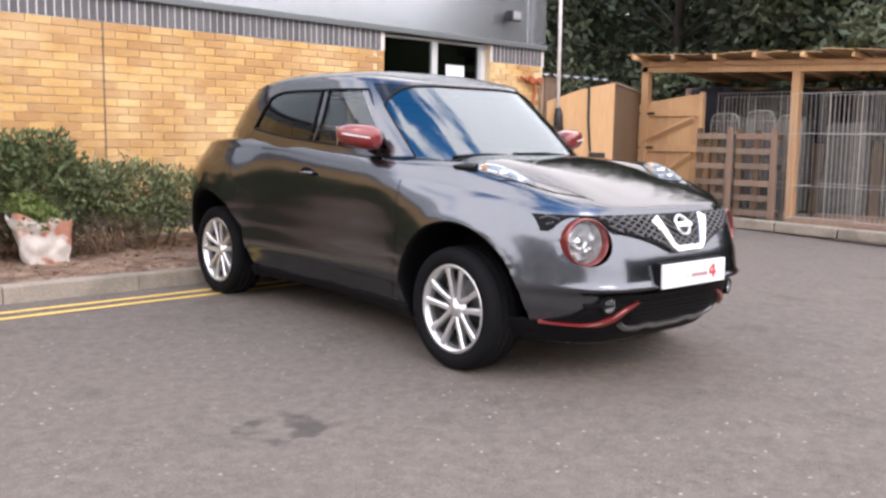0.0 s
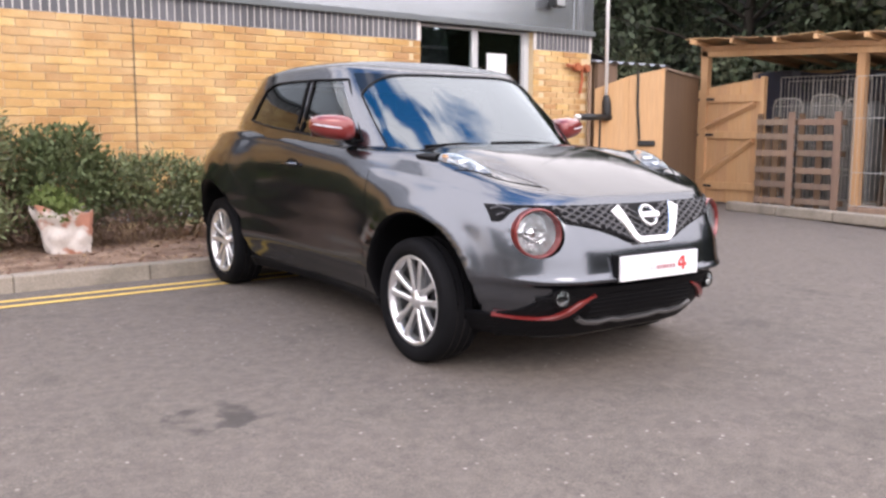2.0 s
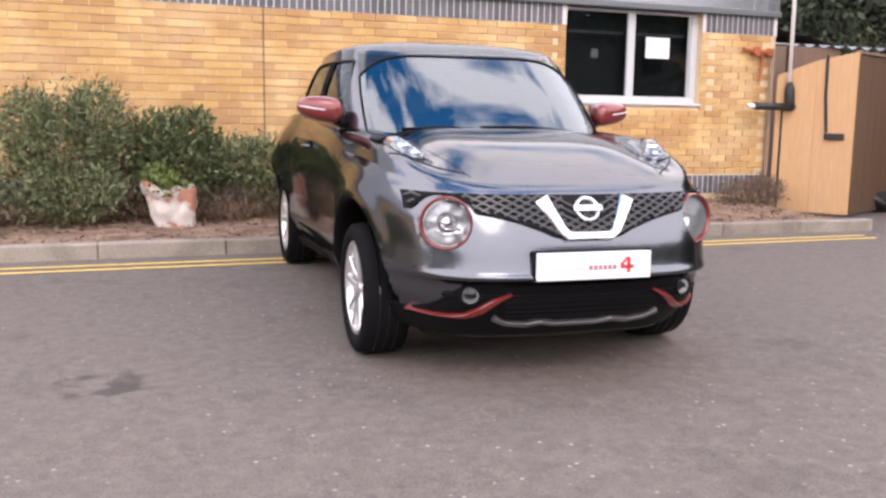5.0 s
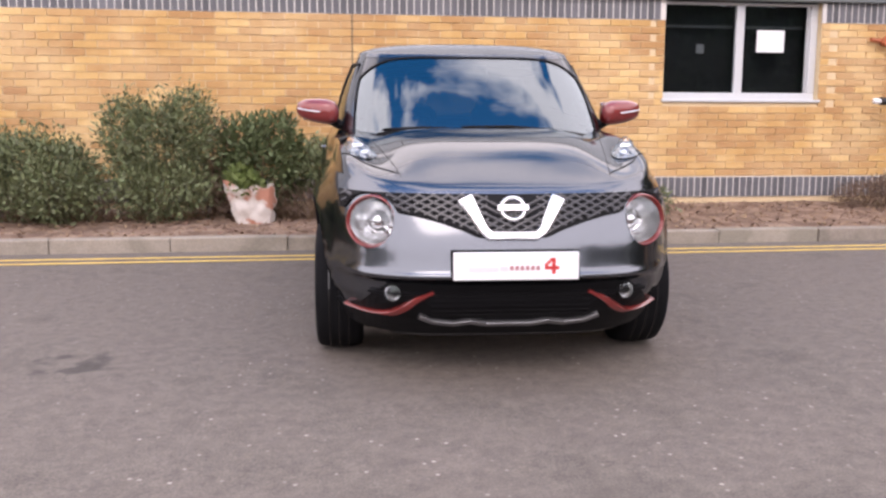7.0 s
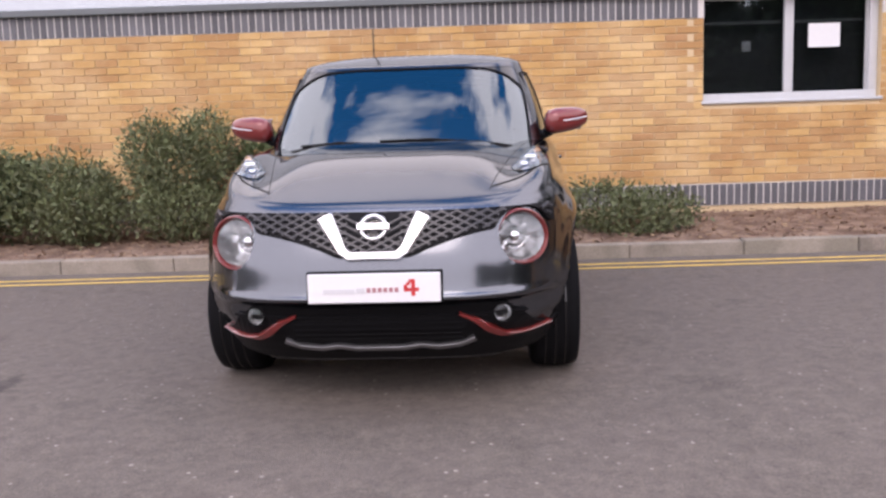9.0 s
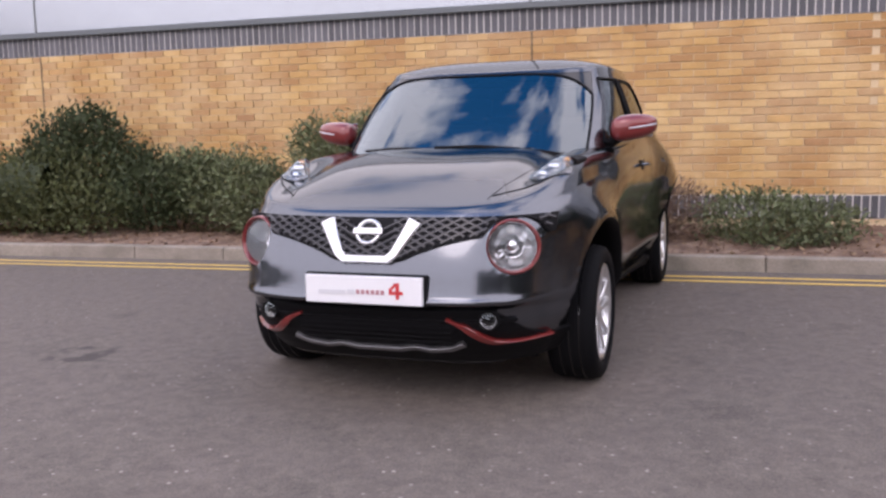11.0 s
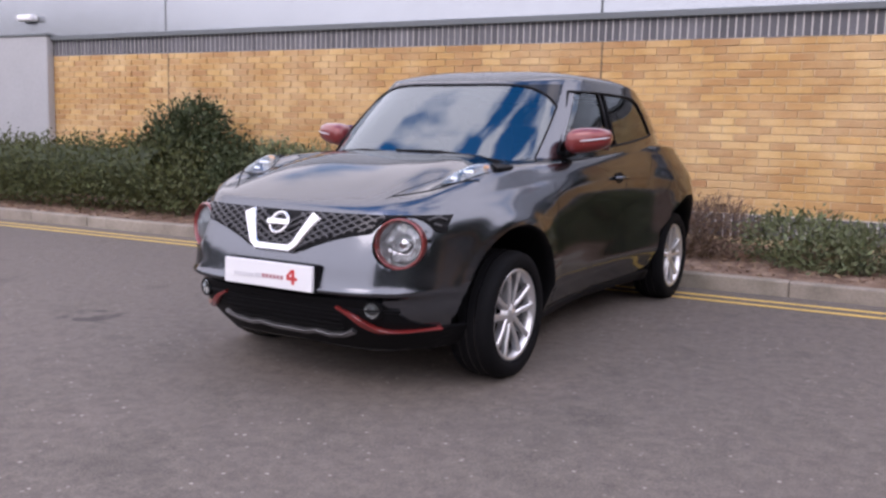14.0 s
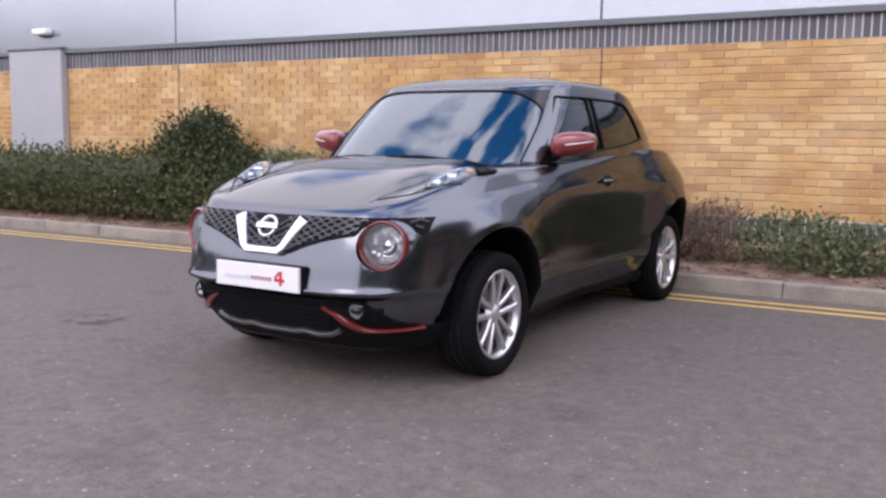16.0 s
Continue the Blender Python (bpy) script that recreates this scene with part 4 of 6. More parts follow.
TOP = spline([(-2.0, 1.03), (-1.5, 1.11), (-1.0, 1.145), (-0.3, 1.125), (0.4, 1.095), (0.8, 1.080), (1.1, 1.075), (1.3, 1.052), (1.45, 1.024), (1.6, 0.988), (1.75, 0.945), (1.9, 0.894), (1.98, 0.858)])
N_FRONT, N_REAR, ROLL = 4.6, 4.5, 3.6


def flare(x, z):
    f = 0.066 * gauss(x - AXLE, 0.41) * gauss(z - 0.54, 0.31)
    r = 0.088 / (1 + math.exp(min(40.0, (x + 0.86) / 0.065))) * gauss(min(x + 1.30, 0.0), 0.42) * gauss(z - 0.77, 0.31 if z > 0.77 else 0.38)
    lip = 0.013 * (gauss(math.hypot(x - AXLE, z - 0.335) - 0.44, 0.05) + gauss(math.hypot(x + AXLE, z - 0.335) - 0.44, 0.05))
    # the doors lean in towards the sill between the wings
    scoop = -(0.034 * min(max((0.90 - z) / 0.44, 0.0), 1.0) + 0.045 * max(0.40 - z, 0.0) / 0.2) * gauss(x, 0.62)
    # the front wing leans in above the wheel
    lean = -1.55 * max(0.0, z - 0.72) ** 2 * (1 / (1 + math.exp(min(40.0, (0.85 - x) / 0.10))))
    return f + r + lip + lean + scoop


def shell(phi, z):
    c, s = math.cos(phi), abs(math.sin(phi))
    n = N_FRONT if c > 0 else N_REAR + 2.4 * min(max((1.0 - z) / 0.3, 0.0), 1.0)
    reach = NOSE(z) if c > 0 else TAIL(z)
    # a lip along the bumper's lower edge, fading out towards the corners
    if c > 0.7:
        reach += 0.017 * gauss(z - 0.497, 0.013) * min((c - 0.7) / 0.18, 1.0)
    x = math.copysign(reach * abs(c) ** (2 / n), c)
    return Vector((x, (WIDTH(z) + flare(x, z)) * s ** (2 / n), z))


def bisect(f, a, b):
    up = f(b) > f(a)
    for _ in range(30):
        m = (a + b) / 2
        if (f(m) > 0) == up:
            b = m
        else:
            a = m
    return (a + b) / 2


def front(y, z, off=0.0):
    def at(yy, zz):
        p = shell(bisect(lambda q: shell(q, zz).y - abs(yy), 0.0, 1.5), zz)
        return Vector((p.x, math.copysign(p.y, yy), zz))
    p = at(y, z)
    if off:
        e = 0.01
        du, dv = at(y + e, z) - at(y - e, z), at(y, z + e) - at(y, z - e)
        nrm = du.cross(dv).normalized()
        p = p + off * (nrm if nrm.x > 0 else -nrm)
    return p


def side(x, z, sign, off=0.0):
    p = shell(bisect(lambda q: x - shell(q, z).x, 0.02, 3.12), z)
    return Vector((p.x, sign * (p.y + off), z))


def shoulder(phi):
    z = SHOULDER(shell(phi, 0.85).x)
    return shell(phi, z)


def lift(x, y, r, zs):
    z = zs + (TOP(x) - zs) * (1 - min(r, 1) ** ROLL) ** (1 / ROLL)
    wing = max(0.0, min(1.0, (x - 0.55) / 0.45)) * max(0.0, min(1.0, (1.95 - x) / 0.4))
    z += wing * (0.024 * gauss(abs(y) - 0.70, 0.075) - 0.034 * gauss(abs(y) - 0.57, 0.10)) * (1 - r ** 8)
    ridge = abs(y) - 0.23 - 0.16 * (1.9 - x)
    z += wing * 0.004 / (1 + math.exp(min(40.0, ridge / 0.03)))
    return z


SPINE_F, SPINE_R = 1.05, -1.4


def cap_at(x, y, off=0.0):
    a = abs(y)
    if x > SPINE_F:
        q = bisect(lambda p: shoulder(p).y * (x - SPINE_F) - a * (shoulder(p).x - SPINE_F), 0.0, 1.55)
        e = shoulder(q)
        r = math.hypot(x - SPINE_F, a) / max(math.hypot(e.x - SPINE_F, e.y), 1e-6)
    else:
        e = shoulder(bisect(lambda p: x - shoulder(p).x, 0.02, 3.1))
        r = a / max(e.y, 1e-6)
    return Vector((x, y, lift(x, y, min(r, 1), e.z) + off))


def in_cabin(x, y, k=1.0):
    u = (x + 0.25) / ((1.22 if x > -0.25 else 1.63) * k)
    n = 4.4 if x > -0.25 else 2.7
    return abs(u) ** n + (abs(y) / (0.795 * k)) ** n < 1


def split_panels(bm, pick, parent, labels):
    """Cuts one skin into panels that keep the whole skin's smooth normals."""
    bmesh.ops.recalc_face_normals(bm, faces=bm.faces)
    bm.normal_update()
    groups = {}
    for f in bm.faces:
        groups.setdefault(pick(f.calc_center_median()), []).append(f)
    for name, faces in groups.items():
        if name is None:
            continue
        index, verts, normals, polys = {}, [], [], []
        for f in faces:
            poly = []
            for v in f.verts:
                if v not in index:
                    index[v] = len(verts)
                    verts.append(tuple(v.co))
                    normals.append(tuple(v.normal))
                poly.append(index[v])
            polys.append(poly)
        plain = name.split("#")[0]
        me = mesh_from(plain, verts, polys, PAINT)
        me.shade_smooth()
        me.normals_split_custom_set_from_vertices(normals)
        ob = new(plain, me)
        ob.parent = parent
        if plain in labels:
            ob["label"] = labels[plain]


def cut_round(bm, centre, u, v, radius, ok):
    """Opens a round hole: faces inside go, and the rim is drawn onto the circle."""
    centre, u, v = Vector(centre), Vector(u), Vector(v)

    def dist(co):
        d = co - centre
        return Vector((d.dot(u), d.dot(v)))
    gone = [f for f in bm.faces if ok(f.calc_center_median()) and dist(f.calc_center_median()).length < radius]
    bmesh.ops.delete(bm, geom=gone, context="FACES")
    for w in [w for w in bm.verts if w.link_faces and w.is_boundary and ok(w.co)]:
        d = dist(w.co)
        if 0.3 * radius < d.length < radius * 1.25:
            k = radius / d.length - 1
            w.co += u * d.x * k + v * d.y * k
    loose = [w for w in bm.verts if not w.link_faces]
    bmesh.ops.delete(bm, geom=loose, context="VERTS")


LAMP = Vector((1.920, 0.592, 0.712))


def lamp_axes(s):
    n = Vector((0.935, s * 0.34, 0.09)).normalized()
    v = (Vector((0, 0, 1)) - n * n.z).normalized()
    return n, v.cross(n), v


def body_skin():
    bm = bmesh.new()
    cols, rows = 150, 56
    phis = [math.pi * (0.5 - 0.5 * math.cos(math.pi * j / cols)) * 0.35 + math.pi * j / cols * 0.65 for j in range(cols + 1)]
    rs = [0.985, 0.965, 0.94, 0.91, 0.875, 0.84, 0.80, 0.75, 0.69, 0.62, 0.54, 0.45, 0.35, 0.24, 0.12, 0.0]
    for s in (1, -1):
        grid = []
        for j, phi in enumerate(phis):
            top = shoulder(phi)
            line = [shell(phi, 0.19 + (top.z - 0.19) * i / rows) for i in range(rows + 1)]
            px = min(max(top.x, SPINE_R), SPINE_F)
            for r in rs:
                x, y = px + (top.x - px) * r, top.y * r
                line.append(Vector((x, y, lift(x, y, r, top.z))))
            grid.append([bm.verts.new((p.x, s * p.y, p.z)) for p in line])
        for a, b in zip(grid, grid[1:]):
            for k in range(len(a) - 1):
                f = (a[k], b[k], b[k + 1], a[k + 1])
                bm.faces.new(f if s > 0 else f[::-1])
    bmesh.ops.remove_doubles(bm, verts=bm.verts, dist=0.0008)
    for s in (1, -1):
        for ax in (AXLE, -AXLE):
            cut_round(bm, (ax, 0, 0.335), (1, 0, 0), (0, 0, 1), ARCH, lambda c, s=s: c.y * s > 0.5 and c.z < 0.85)
        n, u, v = lamp_axes(s)
        cut_round(bm, (LAMP.x, s * LAMP.y, LAMP.z), u, v, 0.112, lambda c, s=s: c.y * s > 0.35 and c.x > 1.55 and c.z < 0.86)
    gone = [f for f in bm.faces if (lambda c: c.z > 0.93 and in_cabin(c.x, c.y, 0.94))(f.calc_center_median())]
    bmesh.ops.delete(bm, geom=gone, context="FACES")

    def pick(c):
        s = "l" if c.y > 0 else "r"
        if c.z > 0.84 and c.x > 0.5 and abs(c.y) < 0.645 - 0.185 * (c.x - 0.85):
            return "bonnet"
        if abs(c.y) > 0.6 and 0.30 < c.z < SHOULDER(c.x) + 0.05:
            if -0.20 < c.x < 0.80:
                return "front_door#" + s
            if -0.95 < c.x <= -0.20 and math.hypot(c.x + AXLE, c.z - 0.335) > 0.50:
                return "rear_door#" + s
        if c.x > 1.3 and c.z < 0.87 and math.hypot(c.x - AXLE, c.z - 0.335) > 0.455:
            return "front_bumper"
        return "body_shell"
    split_panels(bm, pick, CAR, {})


body_skin()


def ribbon(points, normals, width, thick, closed=False):
    """A flat bar along points lying on a surface with those normals."""
    bm = bmesh.new()
    n = len(points)
    rings = []
    for i, (p, nn) in enumerate(zip(points, normals)):
        a, b = points[max(i - 1, 0)], points[min(i + 1, n - 1)]
        if closed:
            a, b = points[(i - 1) % n], points[(i + 1) % n]
        across = (b - a).normalized().cross(nn).normalized()
        w = width[i] if hasattr(width, "__len__") else width
        rings.append([bm.verts.new(q) for q in (p - across * w / 2 - nn * 0.01, p - across * w / 2 + nn * thick * 0.7, p - across * w * 0.36 + nn * thick, p + across * w * 0.36 + nn * thick, p + across * w / 2 + nn * thick * 0.7, p + across * w / 2 - nn * 0.01)])
    for i in range(n if closed else n - 1):
        a, b = rings[i], rings[(i + 1) % n]
        for k in range(5):
            bm.faces.new((a[k], a[k + 1], b[k + 1], b[k]))
    if not closed:
        bm.faces.new(rings[0])
        bm.faces.new(rings[-1][::-1])
    return bm


def along(path, step=0.025):
    out = []
    for a, b in zip(path, path[1:]):
        a, b = Vector(a), Vector(b)
        n = max(1, int((b - a).length / step))
        out += [a.lerp(b, k / n) for k in range(n)]
    return out + [Vector(path[-1])]


def front_ribbon(name, path, width, thick, mat, off=0.0, label="", parent=None):
    pts = along(path)
    ps = [front(p[0], p[1], off) for p in pts]
    ns = [(front(p[0], p[1], off + 0.01) - q).normalized() for p, q in zip(pts, ps)]
    return part(name, ribbon(ps, ns, width, thick), mat, parent or CAR, label, smooth=False)


def side_ribbon(name, path, width, thick, mat, s):
    pts = along(path, 0.04)
    ps = [side(p[0], p[1], s) for p in pts]
    ns = []
    for p, q in zip(pts, ps):
        du, dv = side(p[0] + 0.01, p[1], s) - q, side(p[0], p[1] + 0.01, s) - q
        n = du.cross(dv).normalized()
        ns.append(n if n.y * s > 0 else -n)
    return part(name, ribbon(ps, ns, width, thick), mat, CAR)


def cap_ribbon(name, path, width, thick, mat):
    pts = along(path, 0.03)
    ps = [cap_at(p[0], p[1]) for p in pts]
    ns = [(cap_at(p[0] + 0.01, p[1]) - q).cross(cap_at(p[0], p[1] + 0.01) - q).normalized() for p, q in zip(pts, ps)]
    ns = [n if n.z > 0 else -n for n in ns]
    return part(name, ribbon(ps, ns, width, thick), mat, CAR)


def front_band(name, lo, hi, y0, y1, off, mat, label="", n=46, m=6, parent=None):
    """A skin lying on the nose between two height curves, with turned-in rims."""
    rows = []
    for i in range(n + 1):
        y = y0 + (y1 - y0) * i / n
        a, b = lo(abs(y)), hi(abs(y))
        row = [front(y, a, -0.012)] + [front(y, a + (b - a) * k / m, off) for k in range(m + 1)] + [front(y, b, -0.012)]
        rows.append(row)
    return part(name, sheet(rows), mat, parent or CAR, label, smooth=False)


# nose
GR_HI = spline([(0.0, 0.828), (0.30, 0.830), (0.55, 0.832), (0.72, 0.832)])
GR_EDGE = spline([(0.0, 0.655), (0.13, 0.657), (0.22, 0.690), (0.34, 0.728), (0.46, 0.752), (0.60, 0.764), (0.72, 0.758)])


def GR_LO(y):
    """The grille's lower edge, which rises over the headlamp's ring."""
    d = 0.118 ** 2 - (y - LAMP.y) ** 2
    return min(max(GR_EDGE(y), LAMP.z + math.sqrt(d) if d > 0 else 0.0), GR_HI(y) - 0.004)


grille = front_band("grille", GR_LO, GR_HI, -0.725, 0.725, 0.009, TRIM, "black honeycomb grille between the headlamps", n=90)


GRILLE_BAR = material("grille_plastic", (0.035, 0.035, 0.040), 0.28, spec=0.5)


def grille_bars():
    for direction in (1, -1):
        for k in range(-60, 61):
            y = k * 0.060
            path = []
            for i in range(43):
                z = 0.655 + 0.21 * i / 42
                yy = y + direction * (z - 0.75) * 2.1
                if abs(yy) < 0.715 and GR_LO(abs(yy)) + 0.006 < z < GR_HI(abs(yy)) - 0.004 and not (abs(yy) < 0.10 and abs(z - 0.77) < 0.08):
                    path.append((yy, z))
            if len(path) > 2:
                ps = [front(a, b, 0.012) for a, b in path]
                part("grille_bar", tube(ps, 0.0072, 6), GRILLE_BAR, grille)


grille_bars()
V_PATH = [(-0.200, 0.808), (-0.124, 0.682), (-0.096, 0.662), (0.096, 0.662), (0.124, 0.682), (0.200, 0.808)]
V_COUNT = len(along(V_PATH))
front_ribbon("grille_surround", V_PATH, [0.034 + 0.034 * abs(2 * i / (V_COUNT - 1) - 1) ** 2 for i in range(V_COUNT)], 0.022, SATIN, 0.008, "bright chrome V-shaped grille surround")


def badge():
    c = front(0, 0.765, 0.022)
    n = (front(0, 0.765, 0.05) - c).normalized()
    m = Matrix.Translation(c) @ n.to_track_quat("X", "Z").to_matrix().to_4x4()
    b = part("badge", lathe([(0.040, -0.006), (0.042, 0.006), (0.050, 0.010), (0.057, 0.006), (0.058, -0.012), (0.044, -0.012)], 40, "x"), SATIN, CAR, "round chrome badge with a plain crossbar", smooth=True, at=m)
    part("crossbar", box(-0.012, -0.066, -0.0145, 0.016, 0.066, 0.0145, 0.003), SATIN, b)
    part("backplate", lathe([(0.0, -0.01), (0.045, -0.01)], 30, "x"), GLOSS_BLACK, b)


badge()
LOW_HI = spline([(0.0, 0.455), (0.30, 0.457), (0.42, 0.466), (0.50, 0.458), (0.58, 0.415), (0.64, 0.352), (0.70, 0.326), (0.80, 0.312)])
LOW_LO = spline([(0.0, 0.212), (0.4, 0.212), (0.8, 0.225)])
lower = front_band("lower_bumper", LOW_LO, LOW_HI, -0.785, 0.785, 0.008, TRIM, "matt black lower bumper", n=60)
front_band("air_intake", spline([(0.0, 0.300), (0.36, 0.305)]), spline([(0.0, 0.405), (0.36, 0.40)]), -0.36, 0.36, 0.012, TRIM, "dark lower air intake", n=30, parent=lower)
for z in (0.325, 0.345, 0.365, 0.385):
    front_ribbon("intake_slat", [(-0.34, z), (0.34, z)], 0.006, 0.006, TRIM, 0.012, parent=lower)
front_ribbon("skid_trim", [(-0.39, 0.318), (-0.33, 0.292), (-0.24, 0.280), (-0.17, 0.292), (-0.10, 0.278), (0.10, 0.278), (0.17, 0.292), (0.24, 0.280), (0.33, 0.292), (0.39, 0.318)], 0.026, 0.014, material("skid_silver", (0.26, 0.26, 0.27), 0.3, metal=0.85), 0.012, "satin silver skid trim", parent=lower)
front_ribbon("bumper_lip", [(-0.60, 0.415), (-0.3, 0.415), (0.3, 0.415), (0.60, 0.415)], 0.014, 0.010, TRIM, 0.006, parent=lower)
for s in (1, -1):
    red = spline([(0.33, 0.426), (0.40, 0.390), (0.46, 0.350), (0.51, 0.327), (0.58, 0.323), (0.70, 0.328)])
    ys_red = [0.33 + 0.37 * k / 24 for k in range(25)]
    front_ribbon("bumper_trim", [(s * y, red(y)) for y in ys_red], [0.009 + 0.025 * gauss(y - 0.46, 0.09) if y < 0.46 else 0.005 + 0.029 * gauss(y - 0.46, 0.07) for y in ys_red], 0.016, RED, 0.010, "red painted bumper trim")
    # fog lamp
    c = front(s * 0.498, 0.420, 0.016)
    n = Vector((0.97, s * 0.22, 0)).normalized()
    m = Matrix.Translation(c) @ n.to_track_quat("X", "Z").to_matrix().to_4x4()
    fog = part("fog_lamp", lathe([(0.0, -0.022), (0.018, -0.014), (0.034, 0.006)], 28, "x"), REFLECTOR, CAR, "small round fog lamp", smooth=True, at=m)
    glass = part("lens", lathe([(0.0, 0.014), (0.02, 0.012), (0.034, 0.006)], 28, "x"), LENS, fog, smooth=True)
    glass.visible_shadow = False
    part("bezel", lathe([(0.034, 0.0), (0.035, 0.010), (0.043, 0.008), (0.046, -0.02)], 28, "x"), TRIM, fog, smooth=True)
    # headlamp
    n, u, v = lamp_axes(s)
    m = Matrix.Translation((LAMP.x, s * LAMP.y, LAMP.z)) @ Matrix((n, u, v)).transposed().to_4x4()
    lamp = part("headlamp", lathe([(0.0, -0.135), (0.05, -0.128), (0.082, -0.092), (0.0985, -0.018)], 48, "x"), REFLECTOR, CAR, "large round headlamp with a red ring", smooth=True, at=m)
    part("ring", lathe([(0.0975, -0.018), (0.0995, -0.013), (0.1018, -0.004), (0.1035, 0.003), (0.107, 0.009), (0.112, 0.006), (0.115, -0.006), (0.117, -0.07)], 56, "x"), RED, lamp, "red painted lamp ring", smooth=True)
    part("bulb_housing", lathe([(0.0, -0.068), (0.020, -0.070), (0.030, -0.080), (0.032, -0.125)], 28, "x"), CHROME, lamp, smooth=True)
    part("bulb_shield", box(-0.085, -0.012, 0.024, -0.072, 0.012, 0.034, 0.003), CHROME, lamp)
    for k in range(7):
        a0 = 2 * math.pi * k / 7
        bm = bmesh.new()
        ring_pts = []
        for r, d in ((0.040, -0.126), (0.060, -0.104), (0.078, -0.080), (0.087, -0.060)):
            ring_pts.append([bm.verts.new((d + 0.006 * math.sin(3.1 * k + r * 60), r * math.cos(a0 + q), r * math.sin(a0 + q))) for q in (0.0, 0.44, 0.88)])
            ring_pts[-1][1].co.x += 0.007
        for p0, p1 in zip(ring_pts, ring_pts[1:]):
            for q in range(2):
                bm.faces.new((p0[q], p0[q + 1], p1[q + 1], p1[q]))
        part("reflector_facet", bm, REFLECTOR, lamp, smooth=True)
    part("inner_bezel", lathe([(0.046, -0.100), (0.049, -0.092), (0.054, -0.092), (0.057, -0.102)], 36, "x"), CHROME, lamp, smooth=True)
    part("indicator_bowl", lathe([(0.0, -0.024), (0.012, -0.020), (0.020, -0.004)], 20, "x"), CHROME, lamp, smooth=True, at=Matrix.Translation((-0.070, -0.048 * s, -0.036)))
    lens = part("lens", lathe([(0.0, 0.006), (0.03, 0.003), (0.06, -0.005), (0.082, -0.013), (0.0995, -0.018)], 48, "x"), LENS, lamp, smooth=True)
    lens.visible_shadow = False
    # the bowl and its lens face further outboard than the ring's rim
    for ob in [lamp] + list(lamp.children):
        shift = ob.matrix_basis.translation.y if ob is not lamp else 0.0
        for v in ob.data.vertices:
            rad = math.hypot(v.co.y + shift, v.co.z)
            v.co.x += (0.16 * s * (v.co.y + shift) - 0.004) * min(max((0.1035 - rad) / 0.004, 0.0), 1.0)

# plate
plate = part("show_plate", box(-0.012, -0.262, -0.058, 0.006, 0.262, 0.058, 0.003), PLATE, CAR, "white show plate with grey and red marks", at=pose(2.112, 0.004, 0.547, 0, -2, 0))
for a, b, z0, z1, mat in ((-0.20, -0.075, -0.020, -0.002, PLATE_GREY), (-0.07, -0.034, -0.018, 0.002, PLATE_GREY)):
    part("mark", box(0.0065, a, z0, 0.0085, b, z1), mat, plate)
for k in range(6):
    y = -0.028 + 0.022 * k
    part("mark", box(0.0065, y, -0.016, 0.0085, y + 0.015, 0.002), PLATE_DUSK, plate)
for a in ((0.118, -0.014, 0.178, 0.000), (0.148, -0.032, 0.163, 0.034), (0.118, -0.004, 0.132, 0.012), (0.128, 0.010, 0.142, 0.022), (0.138, 0.020, 0.154, 0.033)):
    part("mark", box(0.0065, a[0], a[1], 0.0085, a[2], a[3]), PLATE_RED, plate)
part("plate_holder", box(-0.05, -0.27, -0.064, -0.012, 0.27, 0.064, 0.004), TRIM, plate)

